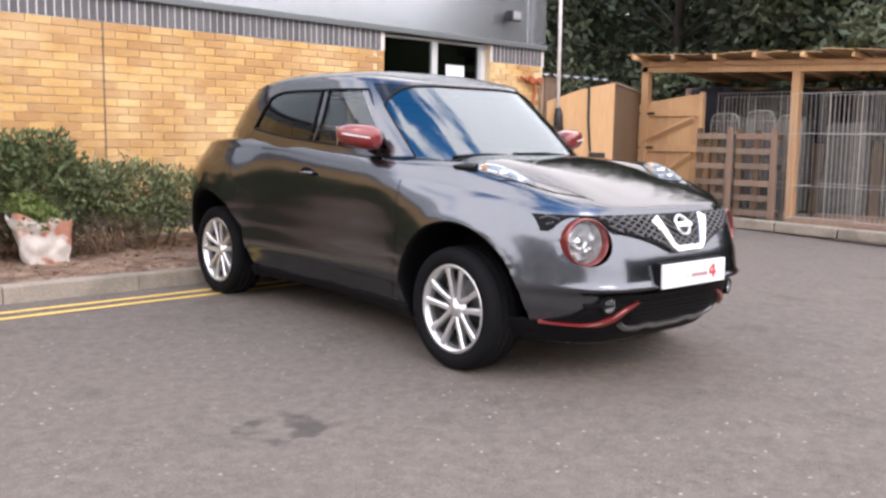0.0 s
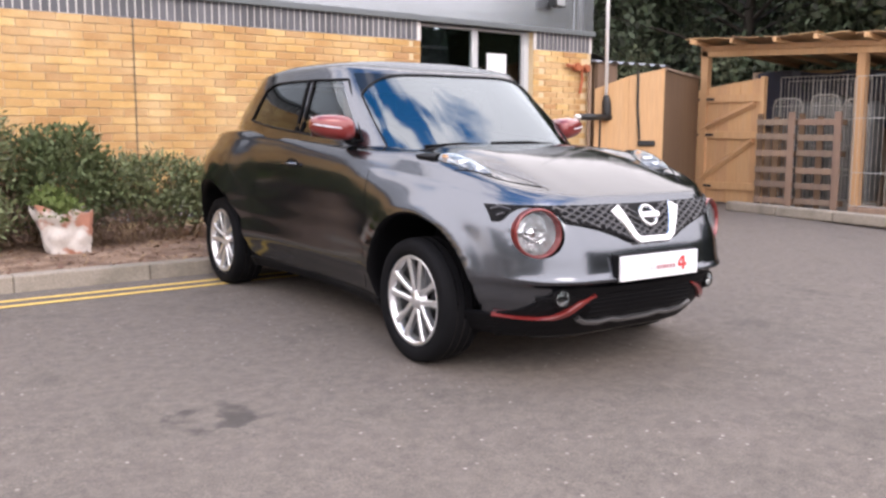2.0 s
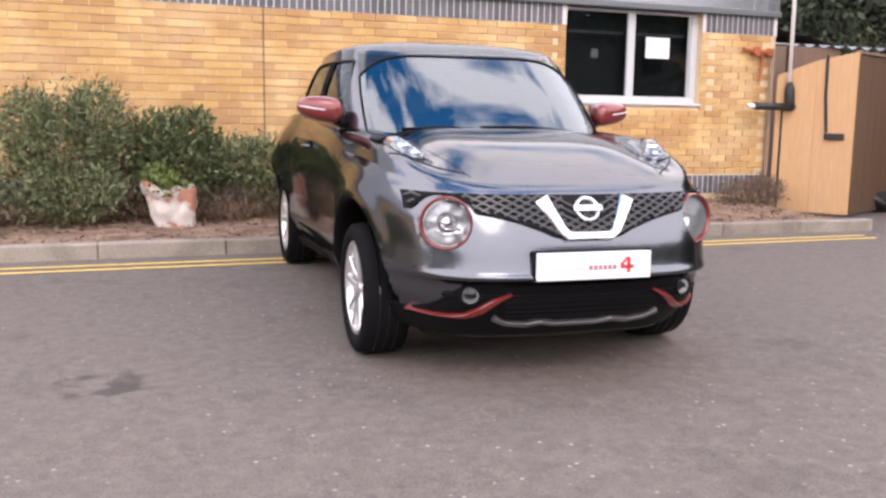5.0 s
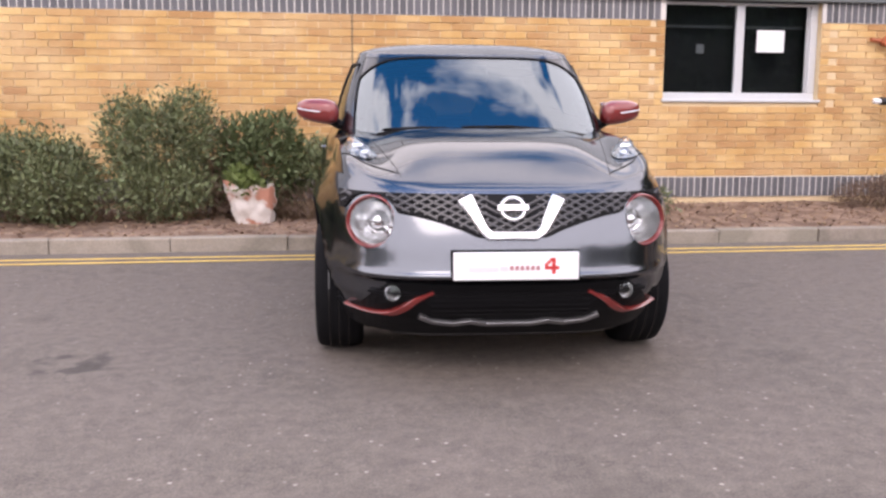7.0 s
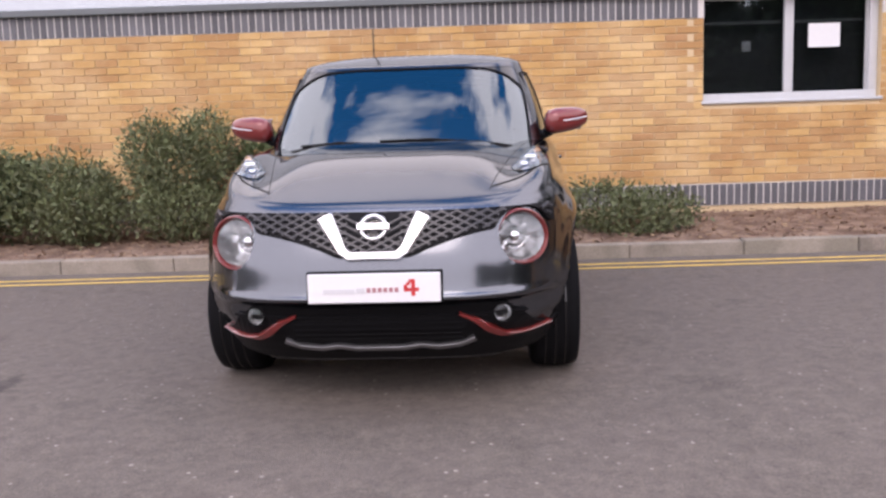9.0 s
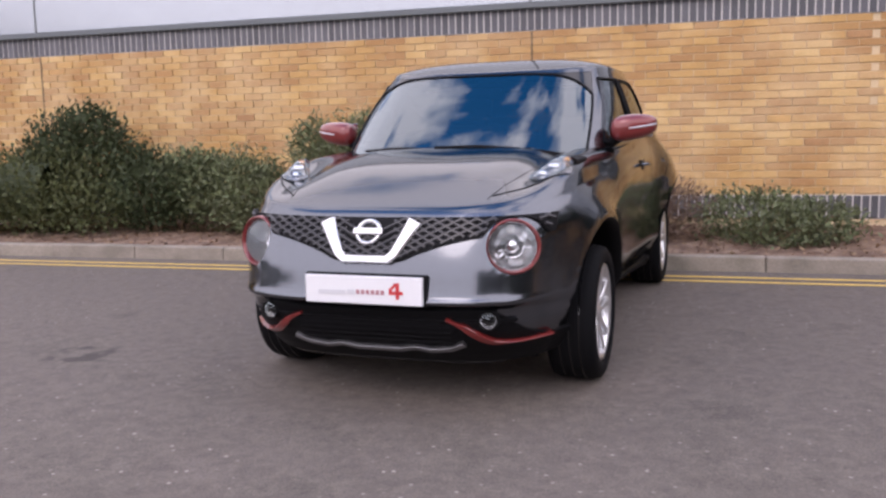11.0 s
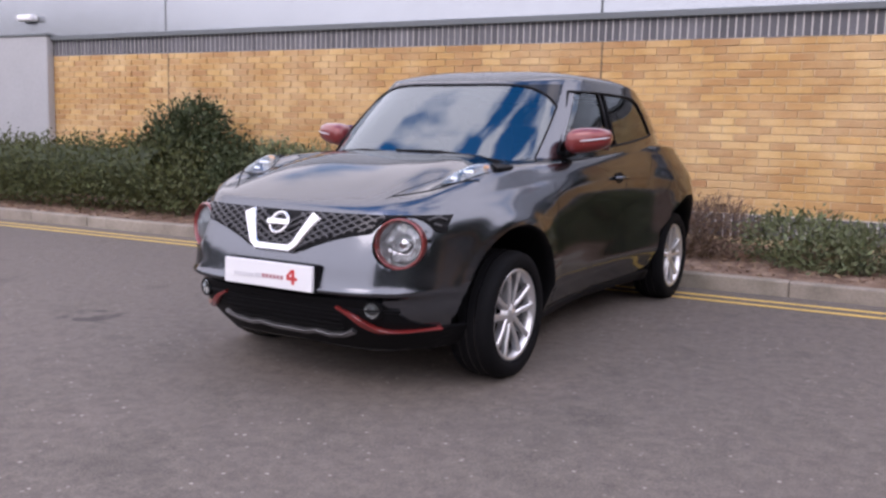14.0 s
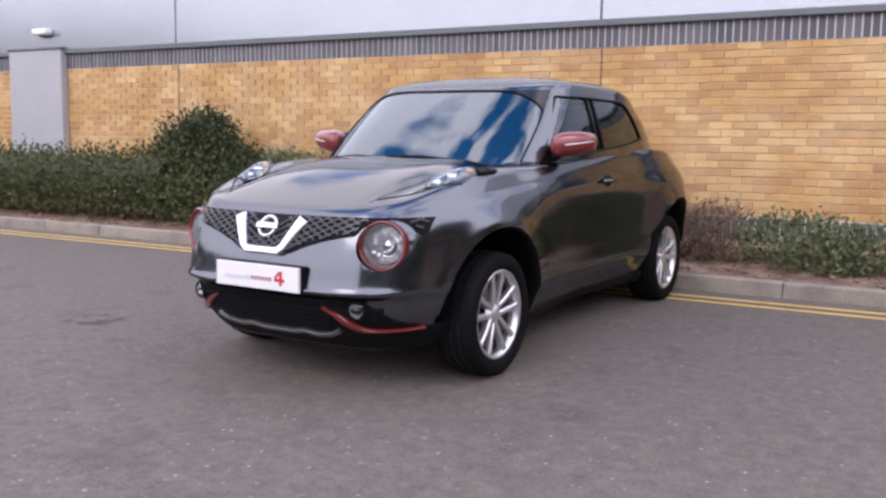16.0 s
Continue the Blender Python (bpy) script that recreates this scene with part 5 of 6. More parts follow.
# wing-top lamps, shut lines, wipers
for s in (1, -1):
    rows, base, rim = [], [], []
    for i in range(19):
        u = i / 18
        cx, cy = 1.57 - 0.31 * u, 0.596 + 0.100 * u ** 0.9
        w = 0.056 * min(u / 0.16 + 0.02, 1) ** 0.5 * (1 - u) ** 0.42 + 0.007
        row, low = [], []
        for k in range(9):
            q = -1 + k / 4
            x, y = cx + q * w * 0.45, cy + q * w
            row.append(cap_at(x, s * y, 0.004 + 0.034 * (1 - q * q) * math.sin(math.pi * min(u * 0.93 + 0.05, 1)) ** 0.6))
            low.append(cap_at(x, s * y, 0.003))
        rows.append(row)
        base.append(low)
    lampw = part("marker_lamp", sheet(base), MARKER_BASE, CAR, "raised clear marker lamp on the wing", smooth=True)
    ob = part("lens", sheet(rows), LENS, lampw, smooth=True)
    ob.visible_shadow = False
    for mx, my, mr in ((1.50, 0.620, 0.021), (1.41, 0.650, 0.026)):
        part("bulb_cup", lathe([(0.0, -0.004), (mr * 0.6, 0.002), (mr, 0.012), (mr * 1.1, 0.012), (mr * 1.12, -0.004)], 18, "z"), CHROME, lampw, smooth=True, at=Matrix.Translation(cap_at(mx, s * my, 0.006)))
    c = cap_at(1.31, s * 0.685, 0.014)
    part("indicator", lathe([(0.0, 0.008), (0.012, 0.004), (0.017, -0.008)], 14, "z"), AMBER, lampw, smooth=True, at=Matrix.Translation(c))
    cap_ribbon("wing_seam", [(1.80, s * 0.475), (1.62, s * 0.63), (1.45, s * 0.725)], 0.007, 0.003, TRIM)
    cap_ribbon("lamp_tail", [(1.27, s * 0.70), (1.20, s * 0.72), (1.14, s * 0.735)], [0.052, 0.050, 0.038, 0.024, 0.012], 0.016, TRIM)
    cap_ribbon("bonnet_seam", [(1.84, s * 0.462), (1.6, s * 0.505), (1.3, s * 0.562), (1.0, s * 0.617), (0.82, s * 0.65)], 0.0035, 0.0012, TRIM)
    side_ribbon("door_seam", [(0.80, 0.94), (0.81, 0.7), (0.79, 0.5), (0.74, 0.34), (0.70, 0.285)], 0.005, 0.001, TRIM, s)
    side_ribbon("door_seam", [(-0.17, 1.0), (-0.20, 0.93), (-0.21, 0.7), (-0.21, 0.5), (-0.20, 0.285)], 0.005, 0.001, TRIM, s)
    side_ribbon("door_seam", [(-1.0, 1.02), (-0.98, 0.96), (-0.93, 0.88), (-0.82, 0.74), (-0.75, 0.60), (-0.725, 0.45), (-0.74, 0.30)], 0.005, 0.001, TRIM, s)
    # black sill trim, made taller to stand in for shade below the doors
    side_ribbon("sill_trim", [(0.86, 0.225), (-0.86, 0.225)], 0.075, 0.010, TRIM, s)
    # door handle
    hp = side(-0.08, 0.93, s)
    hb = part("door_handle", tube([hp + Vector((0.085, s * 0.006, 0.004)), hp + Vector((0.06, s * 0.034, 0.004)), hp + Vector((-0.05, s * 0.036, 0)), hp + Vector((-0.085, s * 0.006, -0.002))], 0.013, 8, squash=0.8), PAINT, CAR, "grey door handle", smooth=True)
    # flat black disc on the door, in place of a shaded hollow
    part("recess", lathe([(0.0, 0.0), (0.04, 0.002), (0.055, 0.0)], 18, "y"), TRIM, hb, at=Matrix.Translation(hp + Vector((0.0, s * 0.004, 0))) @ Matrix.Diagonal((1.3, 1, 0.62, 1)))

# arches and underside
for ax in (AXLE, -AXLE):
    for s in (1, -1):
        rows = []
        for k in range(37):
            a = -0.38 + (math.pi + 0.76) * k / 36
            x, z = ax + ARCH * math.cos(a), 0.335 + ARCH * math.sin(a)
            z = max(z, 0.19)
            y = side(x, z, s).y
            row = [(x, y + s * 0.002, z), (ax + (ARCH - 0.012) * math.cos(a), y - s * 0.010, max(0.335 + (ARCH - 0.012) * math.sin(a), 0.185)), (ax + (ARCH - 0.004) * math.cos(a), y - s * 0.06, max(0.335 + (ARCH - 0.004) * math.sin(a), 0.185)), (ax + (ARCH - 0.006) * math.cos(a), s * 0.48, max(0.335 + (ARCH - 0.006) * math.sin(a), 0.185))]
            rows.append(row)
        arch = part("wheel_arch", sheet(rows), TRIM, CAR, smooth=True)
        part("liner", box(ax - 0.42, s * 0.47 - 0.01, 0.2, ax + 0.42, s * 0.47 + 0.01, 0.76), TRIM, arch)
part("underbody", box(-1.75, -0.66, 0.180, 1.55, 0.66, 0.26, 0.02), TRIM, CAR)
part("nose_tray", box(1.55, -0.50, 0.20, 1.80, 0.50, 0.26, 0.02), TRIM, CAR)
part("engine_tray", box(0.8, -0.46, 0.26, 1.85, 0.46, 0.66, 0.05), TRIM, CAR)


# wheels
def wheel(x, y, turn, spin):
    m = pose(x, y, 0.316, 0, 0, turn) @ pose(0, 0, 0, 0, spin, 0)
    w = part("wheel", lathe([(0.215, -0.19), (0.205, -0.10), (0.200, -0.03), (0.212, 0.0), (0.226, 0.004), (0.229, -0.006), (0.220, -0.02), (0.218, -0.19)], 56), SILVER, CAR, "five double-spoke silver alloy wheel with black tyre", smooth=True, at=m)
    part("tyre", lathe([(0.222, -0.19), (0.232, -0.205), (0.275, -0.212), (0.304, -0.200), (0.314, -0.17), (0.317, -0.10), (0.314, -0.03), (0.306, 0.002), (0.290, 0.013), (0.265, 0.017), (0.24, 0.013), (0.229, 0.0), (0.222, -0.03)], 64), RUBBER, w, smooth=True)
    for k in range(3):
        part("tread_groove", lathe([(0.3178, -0.145 + 0.045 * k), (0.3178, -0.137 + 0.045 * k)], 48), GLOSS_BLACK, w)
    # disc and barrel coloured dark in place of the shade between the spokes
    part("brake_disc", lathe([(0.03, -0.09), (0.145, -0.09), (0.145, -0.105), (0.03, -0.105)], 36), RIM_SHADE, w)
    part("barrel", lathe([(0.212, -0.012), (0.203, -0.03), (0.199, -0.12)], 48), RIM_SHADE, w, smooth=True)
    part("barrel_back", lathe([(0.0, -0.13), (0.205, -0.13)], 36), TRIM, w)
    for k in range(5):
        for d in (-1, 1):
            bm = bmesh.new()
            vs = []
            for r, half, off, yo, dep in ((0.030, 0.015, 0.019, -0.020, 0.045), (0.11, 0.0145, 0.031, -0.012, 0.035), (0.175, 0.017, 0.046, -0.006, 0.028), (0.214, 0.023, 0.056, -0.004, 0.025)):
                c = d * off
                vs.append([bm.verts.new(p) for p in ((r, yo - dep, c - half), (r, yo - 0.006, c - half), (r, yo, c - half * 0.55), (r, yo, c + half * 0.55), (r, yo - 0.006, c + half), (r, yo - dep, c + half))])
            for a, b in zip(vs, vs[1:]):
                for q in range(6):
                    bm.faces.new((a[q], a[(q + 1) % 6], b[(q + 1) % 6], b[q]))
            part("spoke", bm, SILVER, w, at=pose(0, 0, 0, 0, k * 72 + 90, 0))
    part("hub_cap", lathe([(0.0, -0.008), (0.024, -0.010), (0.031, -0.016), (0.05, -0.022), (0.062, -0.05)], 30), SILVER, w, smooth=True)
    for k in range(5):
        a = math.radians(72 * k + 54)
        part("wheel_nut", lathe([(0.0, -0.024), (0.007, -0.025), (0.009, -0.04)], 6), TRIM, w, at=pose(0.043 * math.cos(a), 0, 0.043 * math.sin(a)))


wheel(AXLE, 0.840, 0, 36)
wheel(-AXLE, 0.838, 0, 30)
wheel(AXLE, -0.840, 180, 36)
wheel(-AXLE, -0.838, 180, 42)

# greenhouse
ROOF_EDGE = spline([(-1.6, 1.385), (-1.1, 1.445), (-0.5, 1.478), (0.0, 1.486), (0.2, 1.486), (0.44, 1.478)])
ROOF_TOP = spline([(-1.6, 1.43), (-1.1, 1.525), (-0.5, 1.578), (0.0, 1.572), (0.2, 1.548), (0.44, 1.500)])


def ring_point(phi, centre, fwd, aft, w, nf, nr):
    c, s = math.cos(phi), abs(math.sin(phi))
    n = nf if c > 0 else nr
    return centre + math.copysign((fwd if c > 0 else aft) * abs(c) ** (2 / n), c), w * s ** (2 / n)


def cab_base(phi):
    x, y = ring_point(phi, -0.25, 1.22, 1.63, 0.795, 4.4, 2.7)
    z = cap_at(x, y * 0.9).z - 0.04
    return Vector((x, y, z))


def cab_roof(phi):
    x, y = ring_point(phi, -0.32, 0.74, 1.27, 0.660, 4.0, 2.7)
    return Vector((x, y, ROOF_EDGE(x)))


def cab(phi, t, off=0.0):
    a, b = cab_base(phi), cab_roof(phi)
    p = a.lerp(b, t)
    k = math.sin(math.pi * t)
    out = Vector((p.x + 0.25, p.y * 1.6, 0.0)).normalized()
    return p + out * (0.022 * k + off)


def phi_at(x):
    return bisect(lambda p: x - cab_base(p).x, 0.0, math.pi)


def greenhouse():
    def top_at(x):
        return bisect(lambda p: x - cab_roof(p).x, 0.0, math.pi)
    def wide_at(y):
        return bisect(lambda p: cab_roof(p).y - y, 0.0, 1.5)
    # each edge between panes: its angle at the belt and at the roof
    edges = [(0.0, 0.0), (phi_at(0.80), wide_at(0.60)), (phi_at(0.64), wide_at(0.632)), (phi_at(-0.16), top_at(-0.10)), (phi_at(-0.245), top_at(-0.175)), (phi_at(-0.92), top_at(-0.72)), (phi_at(-1.62), phi_at(-1.62)), (math.pi, math.pi)]
    breaks = [e[0] for e in edges]
    counts = (16, 3, 10, 2, 10, 10, 10)
    lo_side = spline([(-1.0, 0.29), (-0.85, 0.245), (-0.5, 0.18), (-0.2, 0.15), (0.5, 0.13)])
    hi_side = spline([(-0.93, 0.78), (-0.86, 0.85), (-0.70, 0.88), (0.2, 0.89), (0.5, 0.89)])
    zones = ("windscreen", None, "front_window", "b_pillar", "rear_window", None, "tail_window")
    for s in (1, -1):
        frame_bm = bmesh.new()
        for z, (a, b) in enumerate(zip(breaks, breaks[1:])):
            cols = [k / counts[z] for k in range(counts[z] + 1)]
            glass_rows, low_rows, high_rows, band_rows = [], [], [], []
            for share in cols:
                phi = a + (b - a) * share
                x = cab_base(phi).x
                if zones[z] == "windscreen":
                    lo, hi = 0.03, 0.975 - 0.28 * share ** 3.0
                elif zones[z] in ("front_window", "rear_window", "b_pillar"):
                    lo, hi = lo_side(x), hi_side(x)
                elif zones[z] == "tail_window":
                    lo, hi = 0.25, 0.9
                else:
                    lo, hi = 0.5, 0.5

                def col(t0, t1, n, off=0.0):
                    out = []
                    for k in range(n + 1):
                        t = t0 + (t1 - t0) * k / n
                        l, r = edges[z], edges[z + 1]
                        l, r = l[0] + (l[1] - l[0]) * t, r[0] + (r[1] - r[0]) * t
                        p = cab(l + (r - l) * share, t, off)
                        out.append((p.x, s * p.y, p.z))
                    return out
                low_rows.append(col(0, lo, 5))
                if zones[z] == "windscreen":
                    band_rows.append(col(hi, 0.975, 5, -0.003))
                    hi_rim = 0.975
                else:
                    hi_rim = hi
                high_rows.append(col(hi_rim, 1, 4))
                if zones[z]:
                    glass_rows.append(col(lo, hi, 10, -0.004))
            sheet(low_rows, frame_bm)
            if zones[z] == "windscreen":
                part("screen_border", sheet(high_rows), PAINT, CAR, smooth=True)
                # the corner's dark reflection, put in as a fixed dark strip
                part("screen_band", sheet(band_rows[1:]), SCREEN_REFLECTION, CAR, "dark band imitating a reflection at the windscreen corner", smooth=True)
            else:
                sheet(high_rows, frame_bm)
            if zones[z]:
                if zones[z] == "windscreen":
                    SCREEN_ROWS.append(glass_rows)
                else:
                    mat = {"front_window": SIDE_GLASS, "rear_window": PRIVACY, "tail_window": PRIVACY, "b_pillar": PAINT}[zones[z]]
                    ob = part(zones[z], sheet(glass_rows), mat, CAR, smooth=True)
                    ob.visible_shadow = False
        bmesh.ops.remove_doubles(frame_bm, verts=frame_bm.verts, dist=0.0006)
        part("cabin_frame", frame_bm, PAINT, CAR, smooth=True)
        # rubber round the side glass
        loop = []
        for share in [k / 30 for k in range(31)]:
            phi = edges[2][0] + (edges[5][0] - edges[2][0]) * share
            loop.append((phi, lo_side(cab_base(phi).x)))
        loop += [(edges[5][0] + (edges[5][1] - edges[5][0]) * t, t) for t in (0.30, 0.4, 0.5, 0.6, 0.66)]
        for share in [1 - k / 30 for k in range(31)]:
            phi = edges[2][0] + (edges[5][0] - edges[2][0]) * share
            t = hi_side(cab_base(phi).x)
            loop.append((edges[2][0] + (edges[5][0] + (edges[5][1] - edges[5][0]) * t - edges[2][0]) * share, t))
        pts = [cab(phi, t, 0.003) for phi, t in loop]
        part("window_seal", tube([(p.x, s * p.y, p.z) for p in pts], 0.007, 6, closed=True), TRIM, CAR)
        # the pillar between the doors stands proud of the glass
        for e in (3, 4):
            pts = [cab(edges[e][0] + (edges[e][1] - edges[e][0]) * t, t, 0.003) for t in [0.14 + 0.75 * k / 10 for k in range(11)]]
            part("pillar_edge", tube([(p.x, s * p.y, p.z) for p in pts], 0.008, 6), TRIM, CAR)
    bm = bmesh.new()
    for rows in SCREEN_ROWS:
        sheet(rows, bm)
    bmesh.ops.remove_doubles(bm, verts=bm.verts, dist=0.001)
    ob = part("windscreen", bm, SCREEN, CAR, "wide curved windscreen", smooth=True)
    ob.visible_shadow = False
    # dark border round the screen
    def screen_edge(share, t, off):
        return cab((edges[1][0] + (edges[1][1] - edges[1][0]) * t) * share, t, off)
    edge = [screen_edge(k / 20, 0.975 - 0.28 * (k / 20) ** 3.0, -0.002) for k in range(21)]
    edge = [Vector((p.x, -p.y, p.z)) for p in edge[::-1]] + edge[1:]
    part("screen_seal", tube(edge, 0.008, 6), TRIM, CAR, "black windscreen edge seal")
    edge = [screen_edge(k / 20, 0.035, 0.004) for k in range(21)]
    edge = [Vector((p.x, -p.y, p.z)) for p in edge[::-1]] + edge[1:]
    part("scuttle", tube(edge, 0.02, 6), TRIM, CAR)
    for s in (1, -1):
        part("screen_seal", tube([(lambda p: (p.x, s * p.y, p.z))(screen_edge(1.0, 0.03 + 0.665 * k / 12, 0.0)) for k in range(13)], 0.006, 6), TRIM, CAR)
    # roof
    bm = bmesh.new()
    for s in (1, -1):
        rows = []
        for k in range(61):
            e = cab_roof(math.pi * k / 60)
            px = min(max(e.x, -1.1), -0.2)
            row = []
            for r in (1.0, 0.985, 0.96, 0.92, 0.86, 0.78, 0.66, 0.5, 0.32, 0.15, 0.0):
                x, y = px + (e.x - px) * r, e.y * r
                row.append((x, s * y, e.z + (ROOF_TOP(x) - e.z) * (1 - r ** 2.4) ** (1 / 2.4)))
            rows.append(row)
        sheet(rows, bm)
    bmesh.ops.remove_doubles(bm, verts=bm.verts, dist=0.0008)
    part("roof", bm, PAINT, CAR, smooth=True)
    part("roof_lining", sheet([[(x, y, 1.40 + 0.05 * (1 - (y / 0.55) ** 2)) for y in (-0.55, -0.3, 0, 0.3, 0.55)] for x in (-1.35, -0.9, -0.4, -0.05)]), material("roof_cloth", (0.35, 0.34, 0.33), 0.9), CAR)
    part("aerial", tube([(-1.30, 0, 1.49), (-1.42, 0, 1.56), (-1.50, 0, 1.60)], [0.012, 0.006, 0.004], 6), TRIM, CAR)


SCREEN_ROWS = []
greenhouse()


def cabin():
    rows = [[(x, y, z) for x in (0.80, 0.3, -0.5, -1.45)] for y, z in ((-0.66, 1.0), (-0.68, 0.7), (-0.6, 0.32), (0.6, 0.32), (0.68, 0.7), (0.66, 1.0))]
    part("cabin_tub", sheet(rows), CABIN, CAR)
    bm = box(0.30, -0.68, 0.80, 0.88, 0.68, 1.015, 0.06, 3)
    for v in bm.verts:
        if v.co.x > 0.6:
            v.co.z -= 0.02
            v.co.y *= 0.84
    part("dashboard", bm, CABIN, CAR, smooth=True)
    part("parcel_shelf", box(-1.5, -0.62, 0.95, -1.02, 0.62, 1.0, 0.01), CABIN, CAR)
    for y in (-0.36, 0.36):
        seat = part("seat", box(-0.42, y - 0.25, 0.45, 0.12, y + 0.25, 0.62, 0.06, 3), CABIN, CAR, "dark cloth front seat", smooth=True)
        bm = box(-0.07, -0.24, 0, 0.07, 0.24, 0.60, 0.06, 3)
        part("backrest", bm, CABIN, seat, smooth=True, at=pose(-0.40, y, 0.60, 0, -14, 0))
        part("headrest", box(-0.05, -0.13, 0, 0.05, 0.13, 0.17, 0.04, 3), CABIN, seat, smooth=True, at=pose(-0.56, y, 1.215, 0, -8, 0))
    bench = part("rear_seat", box(-1.12, -0.58, 0.45, -0.75, 0.58, 0.62, 0.05, 3), CABIN, CAR, "dark cloth rear bench seat", smooth=True)
    part("backrest", box(-0.06, -0.58, 0, 0.06, 0.58, 0.52, 0.05, 3), CABIN, bench, smooth=True, at=pose(-1.08, 0, 0.60, 0, -18, 0))
    for y in (-0.36, 0.36):
        part("headrest", box(-0.04, -0.12, 0, 0.04, 0.12, 0.13, 0.03, 3), CABIN, bench, smooth=True, at=pose(-1.24, y, 1.10, 0, -10, 0))
    ring = [(0.0, 0.185 * math.cos(a), 0.185 * math.sin(a)) for a in [2 * math.pi * k / 32 for k in range(32)]]
    wheel_ob = part("steering_wheel", tube(ring, 0.014, 8, closed=True), TRIM, CAR, smooth=True, at=pose(0.24, -0.36, 0.985, 0, -24, 0))
    part("hub", box(-0.02, -0.17, -0.035, 0.03, 0.17, 0.035, 0.015, 2), TRIM, wheel_ob)
    part("column", tube([(0.02, 0, 0), (0.2, 0, -0.06)], 0.035, 8), TRIM, wheel_ob)
    part("rear_view_mirror", box(-0.012, -0.115, -0.03, 0.015, 0.115, 0.035, 0.012, 2), TRIM, CAR, smooth=True, at=pose(0.36, 0, 1.365))


cabin()


def door_mirror(s):
    bm = bmesh.new()
    bmesh.ops.create_uvsphere(bm, u_segments=28, v_segments=18, radius=1.0)
    for v in bm.verts:
        c = v.co.copy()
        for i in range(3):
            c[i] = math.copysign(abs(c[i]) ** 0.72, c[i])
        taper = 1.0 - 0.16 * c.y
        v.co = Vector((c.x * 0.080 * taper - 0.02 * c.y, c.y * 0.121, c.z * 0.068 * taper + 0.012 * c.y))
    m = part("door_mirror", bm, RED, CAR, "red door mirror with a pale indicator strip", smooth=True, at=pose(0.495, s * 0.878, 1.162) if s > 0 else pose(0.495, s * 0.878, 1.162) @ Matrix.Diagonal((1, -1, 1, 1)))
    part("indicator", tube([(0.078, -0.06, -0.008), (0.080, 0.0, -0.004), (0.062, 0.06, 0.004), (0.030, 0.105, 0.012), (0.0, 0.115, 0.016)], 0.0055, 8, squash=0.8), PLATE_GREY, m, "pale indicator strip", smooth=True)
    part("mirror_glass", box(-0.083, -0.095, -0.055, -0.078, 0.09, 0.055, 0.004), CHROME, m)
    part("foot", tube([(-0.01, -0.07, -0.045), (-0.0, -0.14, -0.09), (0.02, -0.185, -0.11)], [0.045, 0.035, 0.04], 10, squash=0.7), TRIM, m, "black mirror foot", smooth=True)


door_mirror(1)
door_mirror(-1)
for y0, y1 in ((0.42, -0.10), (-0.10, -0.52)):
    a0, a1 = cab(bisect(lambda p: cab_base(p).y - abs(y0), 0, 1.2), 0.06, 0.012), cab(bisect(lambda p: cab_base(p).y - abs(y1), 0, 1.2), 0.10, 0.010)
    part("wiper", tube([(a0.x + 0.02, y0, a0.z), ((a0.x + a1.x) / 2 + 0.015, (y0 + y1) / 2, (a0.z + a1.z) / 2 + 0.012), (a1.x, y1, a1.z)], [0.013, 0.010, 0.007], 6), TRIM, CAR)
for s in (1, -1):
    pts = [(-1.45, s * 0.64, 1.085), (-1.60, s * 0.64, 1.07), (-1.74, s * 0.61, 1.03)]
    part("tail_lamp", tube(pts, [0.015, 0.04, 0.04], 10, squash=0.6), material("tail_lamp_red", (0.07, 0.006, 0.006), 0.15), CAR, "dark red raised tail lamp", smooth=True)


# ---- kerb stones and bricks ----
def kerb():
    k = thing("kerb", pose(0, 0, 0), "row of worn concrete kerb stones", "kerb", kind="structure")
    bm = box(-0.4655, 0, -0.08, 0.4655, 0.125, 0.148, 0.012, 2)
    me = mesh_of(bm, "kerb_stone", CONCRETE)
    rng = random.Random(2)
    for i in range(29):
        ob = new("kerb_stone", me)
        ob.parent = k
        x = 3.19 - 0.4675 + (i - 21) * 0.935
        ob.matrix_basis = pose(x, KERB_Y + rng.uniform(-0.006, 0.006), rng.uniform(-0.006, 0.006) + 0.006, 0, 0, rng.uniform(-0.3, 0.3))


kerb()


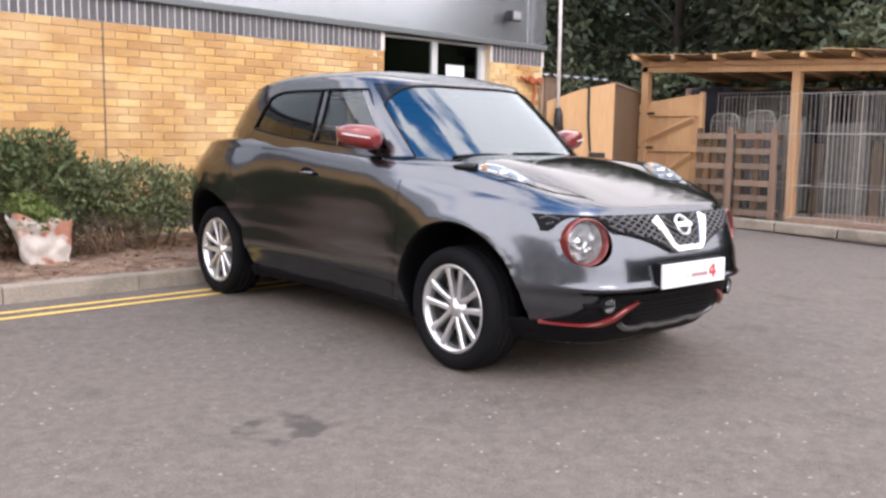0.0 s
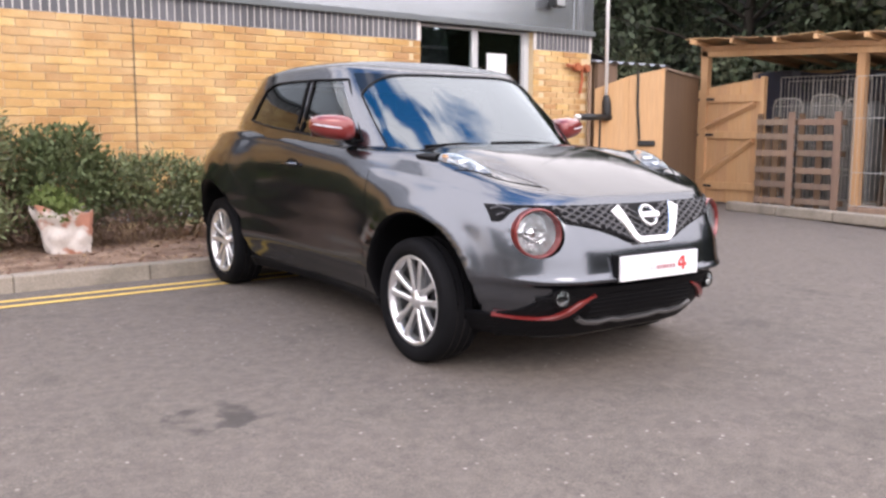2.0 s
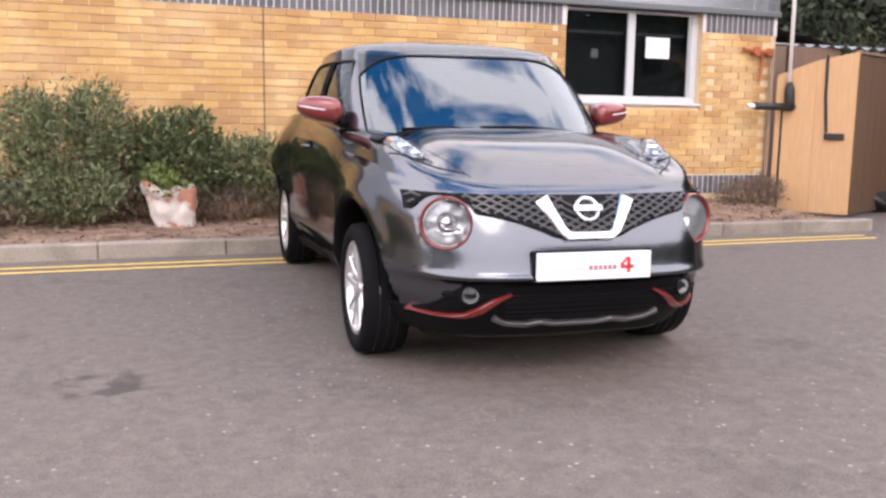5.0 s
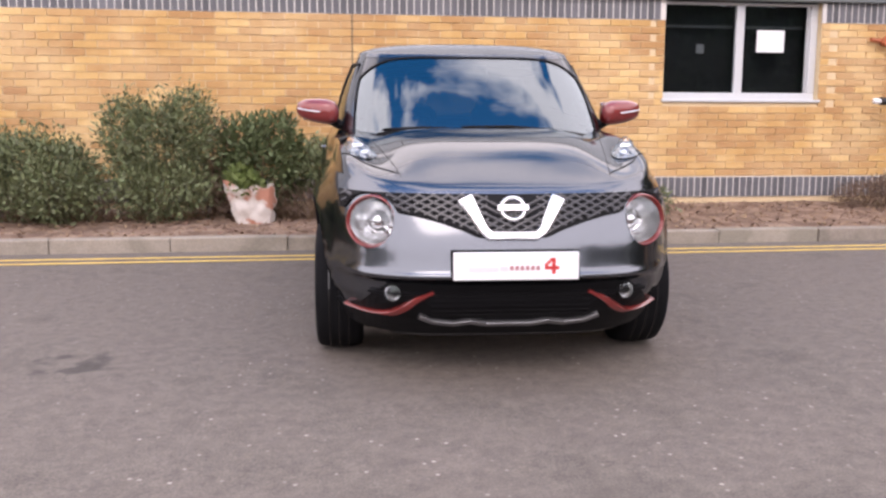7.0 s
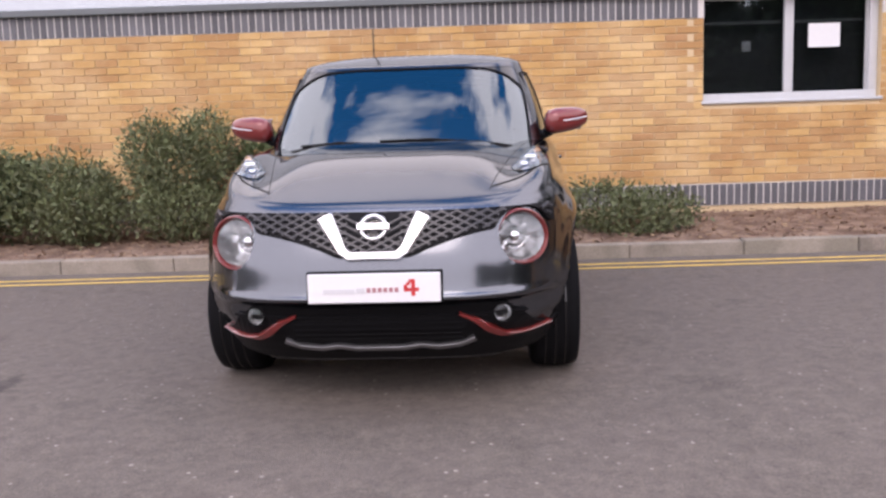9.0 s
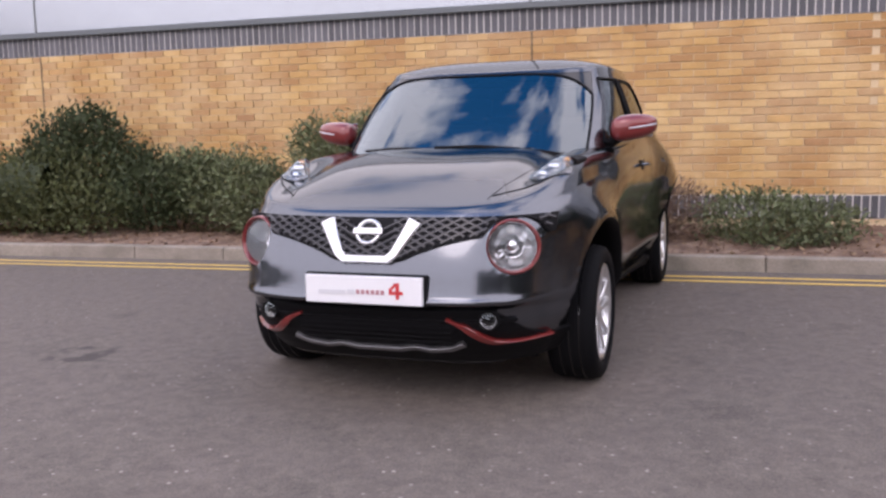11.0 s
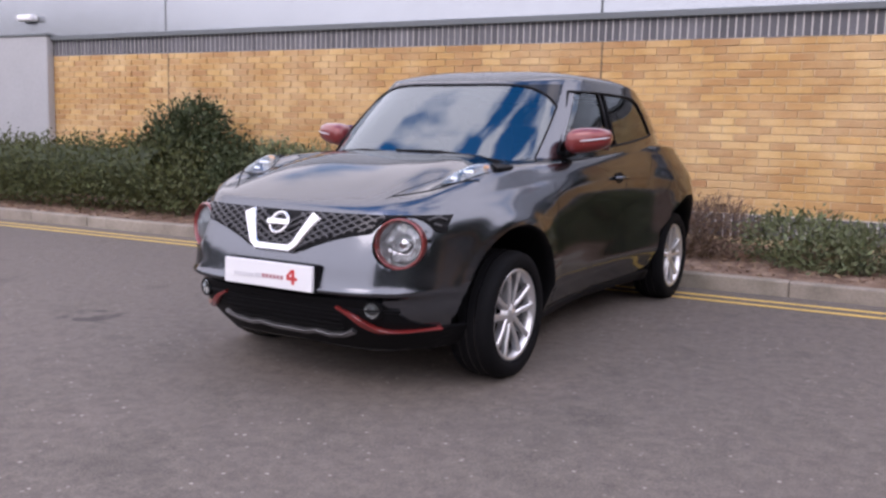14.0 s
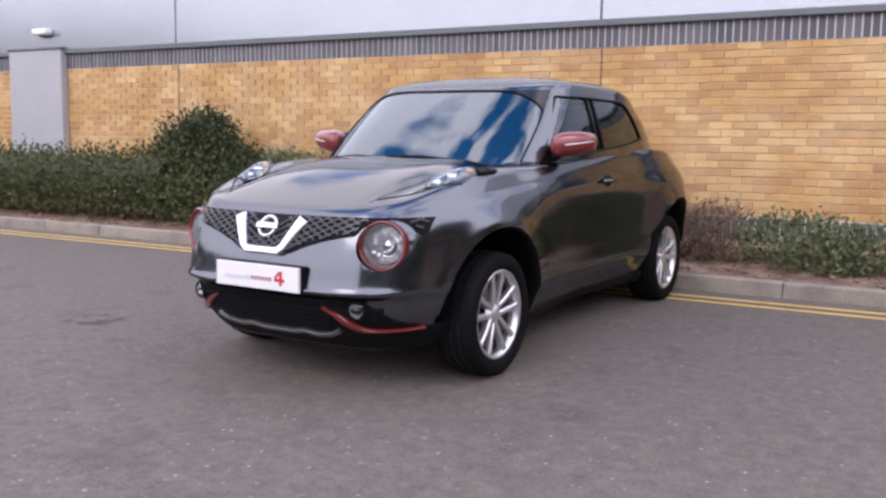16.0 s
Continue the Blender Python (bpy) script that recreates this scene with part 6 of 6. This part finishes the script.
def brickwork():
    rng = random.Random(7)
    L, Hh, J = 0.215, 0.065, 0.010
    stretcher = mesh_of(box(-L / 2, 0, 0, L / 2, 0.05, Hh, 0.003), "brick", BRICK)
    stretcher_dark = mesh_of(box(-L / 2, 0, 0, L / 2, 0.05, Hh, 0.003), "brick", BRICK_DARK)
    cube = [(-1, 0, 0), (1, 0, 0), (1, 1, 0), (-1, 1, 0), (-1, 0, 1), (1, 0, 1), (1, 1, 1), (-1, 1, 1)]
    quads = [(0, 1, 5, 4), (1, 2, 6, 5), (3, 0, 4, 7), (4, 5, 6, 7), (0, 3, 2, 1)]
    rest = {"buff": ([], []), "fired": ([], []), "blue": ([], [])}

    def loose(kind, x, z, half, h, y):
        v, f = rest[kind]
        n = len(v)
        v += [(x + a * half, y + b * 0.05, z + c * h) for a, b, c in cube]
        f += [tuple(n + i for i in q) for q in quads]

    def clear(x, z, half=0.11):
        if x + half > 7.13 and x - half < 8.91 and z + 0.07 > 1.30:
            return False
        return True
    single = 0
    rows = 22
    for r in range(rows):
        z = 0.507 + r * 0.0751
        x = LEFT_END + 0.12 + (0.1125 if r % 2 else 0)
        while x < CORNER_X - 0.10:
            joint = next((j for j in (3.82, -2.14) if abs(x - j) < L / 2 + 0.008), None)
            if joint is not None:
                # bricks cut on either side of the movement joint
                for a, b in ((x - L / 2, min(joint - 0.008, x + L / 2)), (max(joint + 0.008, x - L / 2), x + L / 2)):
                    if b - a > 0.012:
                        loose("buff", (a + b) / 2, z, (b - a) / 2, Hh, WALL_Y + rng.uniform(-0.002, 0.003))
            elif clear(x, z):
                dark = rng.random() < 0.035
                y = WALL_Y + rng.uniform(-0.002, 0.003)
                if 4.9 < x < 7.0 and single < 270 and z > 0.6:
                    ob = new("brick", stretcher_dark if dark else stretcher)
                    ob.parent = building_wall
                    ob.matrix_basis = pose(x, y, z)
                    single += 1
                else:
                    loose("fired" if dark else "buff", x, z, L / 2 - 0.001, Hh, y)
            x += L + J
    # cut bricks beside the window and the corner
    for r in range(rows):
        z = 0.507 + r * 0.0751
        if z > 1.25:
            for a, b in ((7.03, 7.128), (8.912, 9.01)):
                loose("buff", (a + b) / 2, z, (b - a) / 2 - 0.004, Hh, WALL_Y + 0.001)
    for z, x_lo, x_hi in ((2.155, LEFT_END, CORNER_X), (0.275, LEFT_END, CORNER_X)):
        n = int((x_hi - x_lo) / 0.075)
        for i in range(n):
            x = x_lo + 0.0375 + i * 0.075
            if z > 2 and 7.09 < x < 8.95:
                continue
            loose("blue", x, z, Hh / 2 - 0.002, L - 0.004, WALL_Y - 0.004 + rng.uniform(-0.002, 0.002))
    for kind, mat in (("buff", BRICK), ("fired", BRICK_DARK), ("blue", BLUE_BRICK)):
        v, f = rest[kind]
        ob = new("brickwork", mesh_from("brickwork", v, f, mat))
        ob.parent = building_wall
        tagged(ob, {"buff": "buff yellow bricks", "fired": "darker fired bricks", "blue": "dark blue soldier bricks"}[kind], kind="stuff")
    # pale joints behind the soldier courses
    for z in (2.15, 0.27):
        for a, b in ((LEFT_END, 7.13), (8.91, CORNER_X - 0.005)) if z > 2 else ((LEFT_END, CORNER_X - 0.005),):
            part("pale_joint", box(a, WALL_Y + 0.001, z, b, WALL_Y + 0.02, z + 0.222), PALE_MORTAR, building_wall)
    # movement joints
    for x in (3.82, -2.14):
        part("movement_joint", box(x - 0.008, WALL_Y - 0.002, 0.27, x + 0.008, WALL_Y + 0.02, 2.15), JOINT_FILL, building_wall)


brickwork()
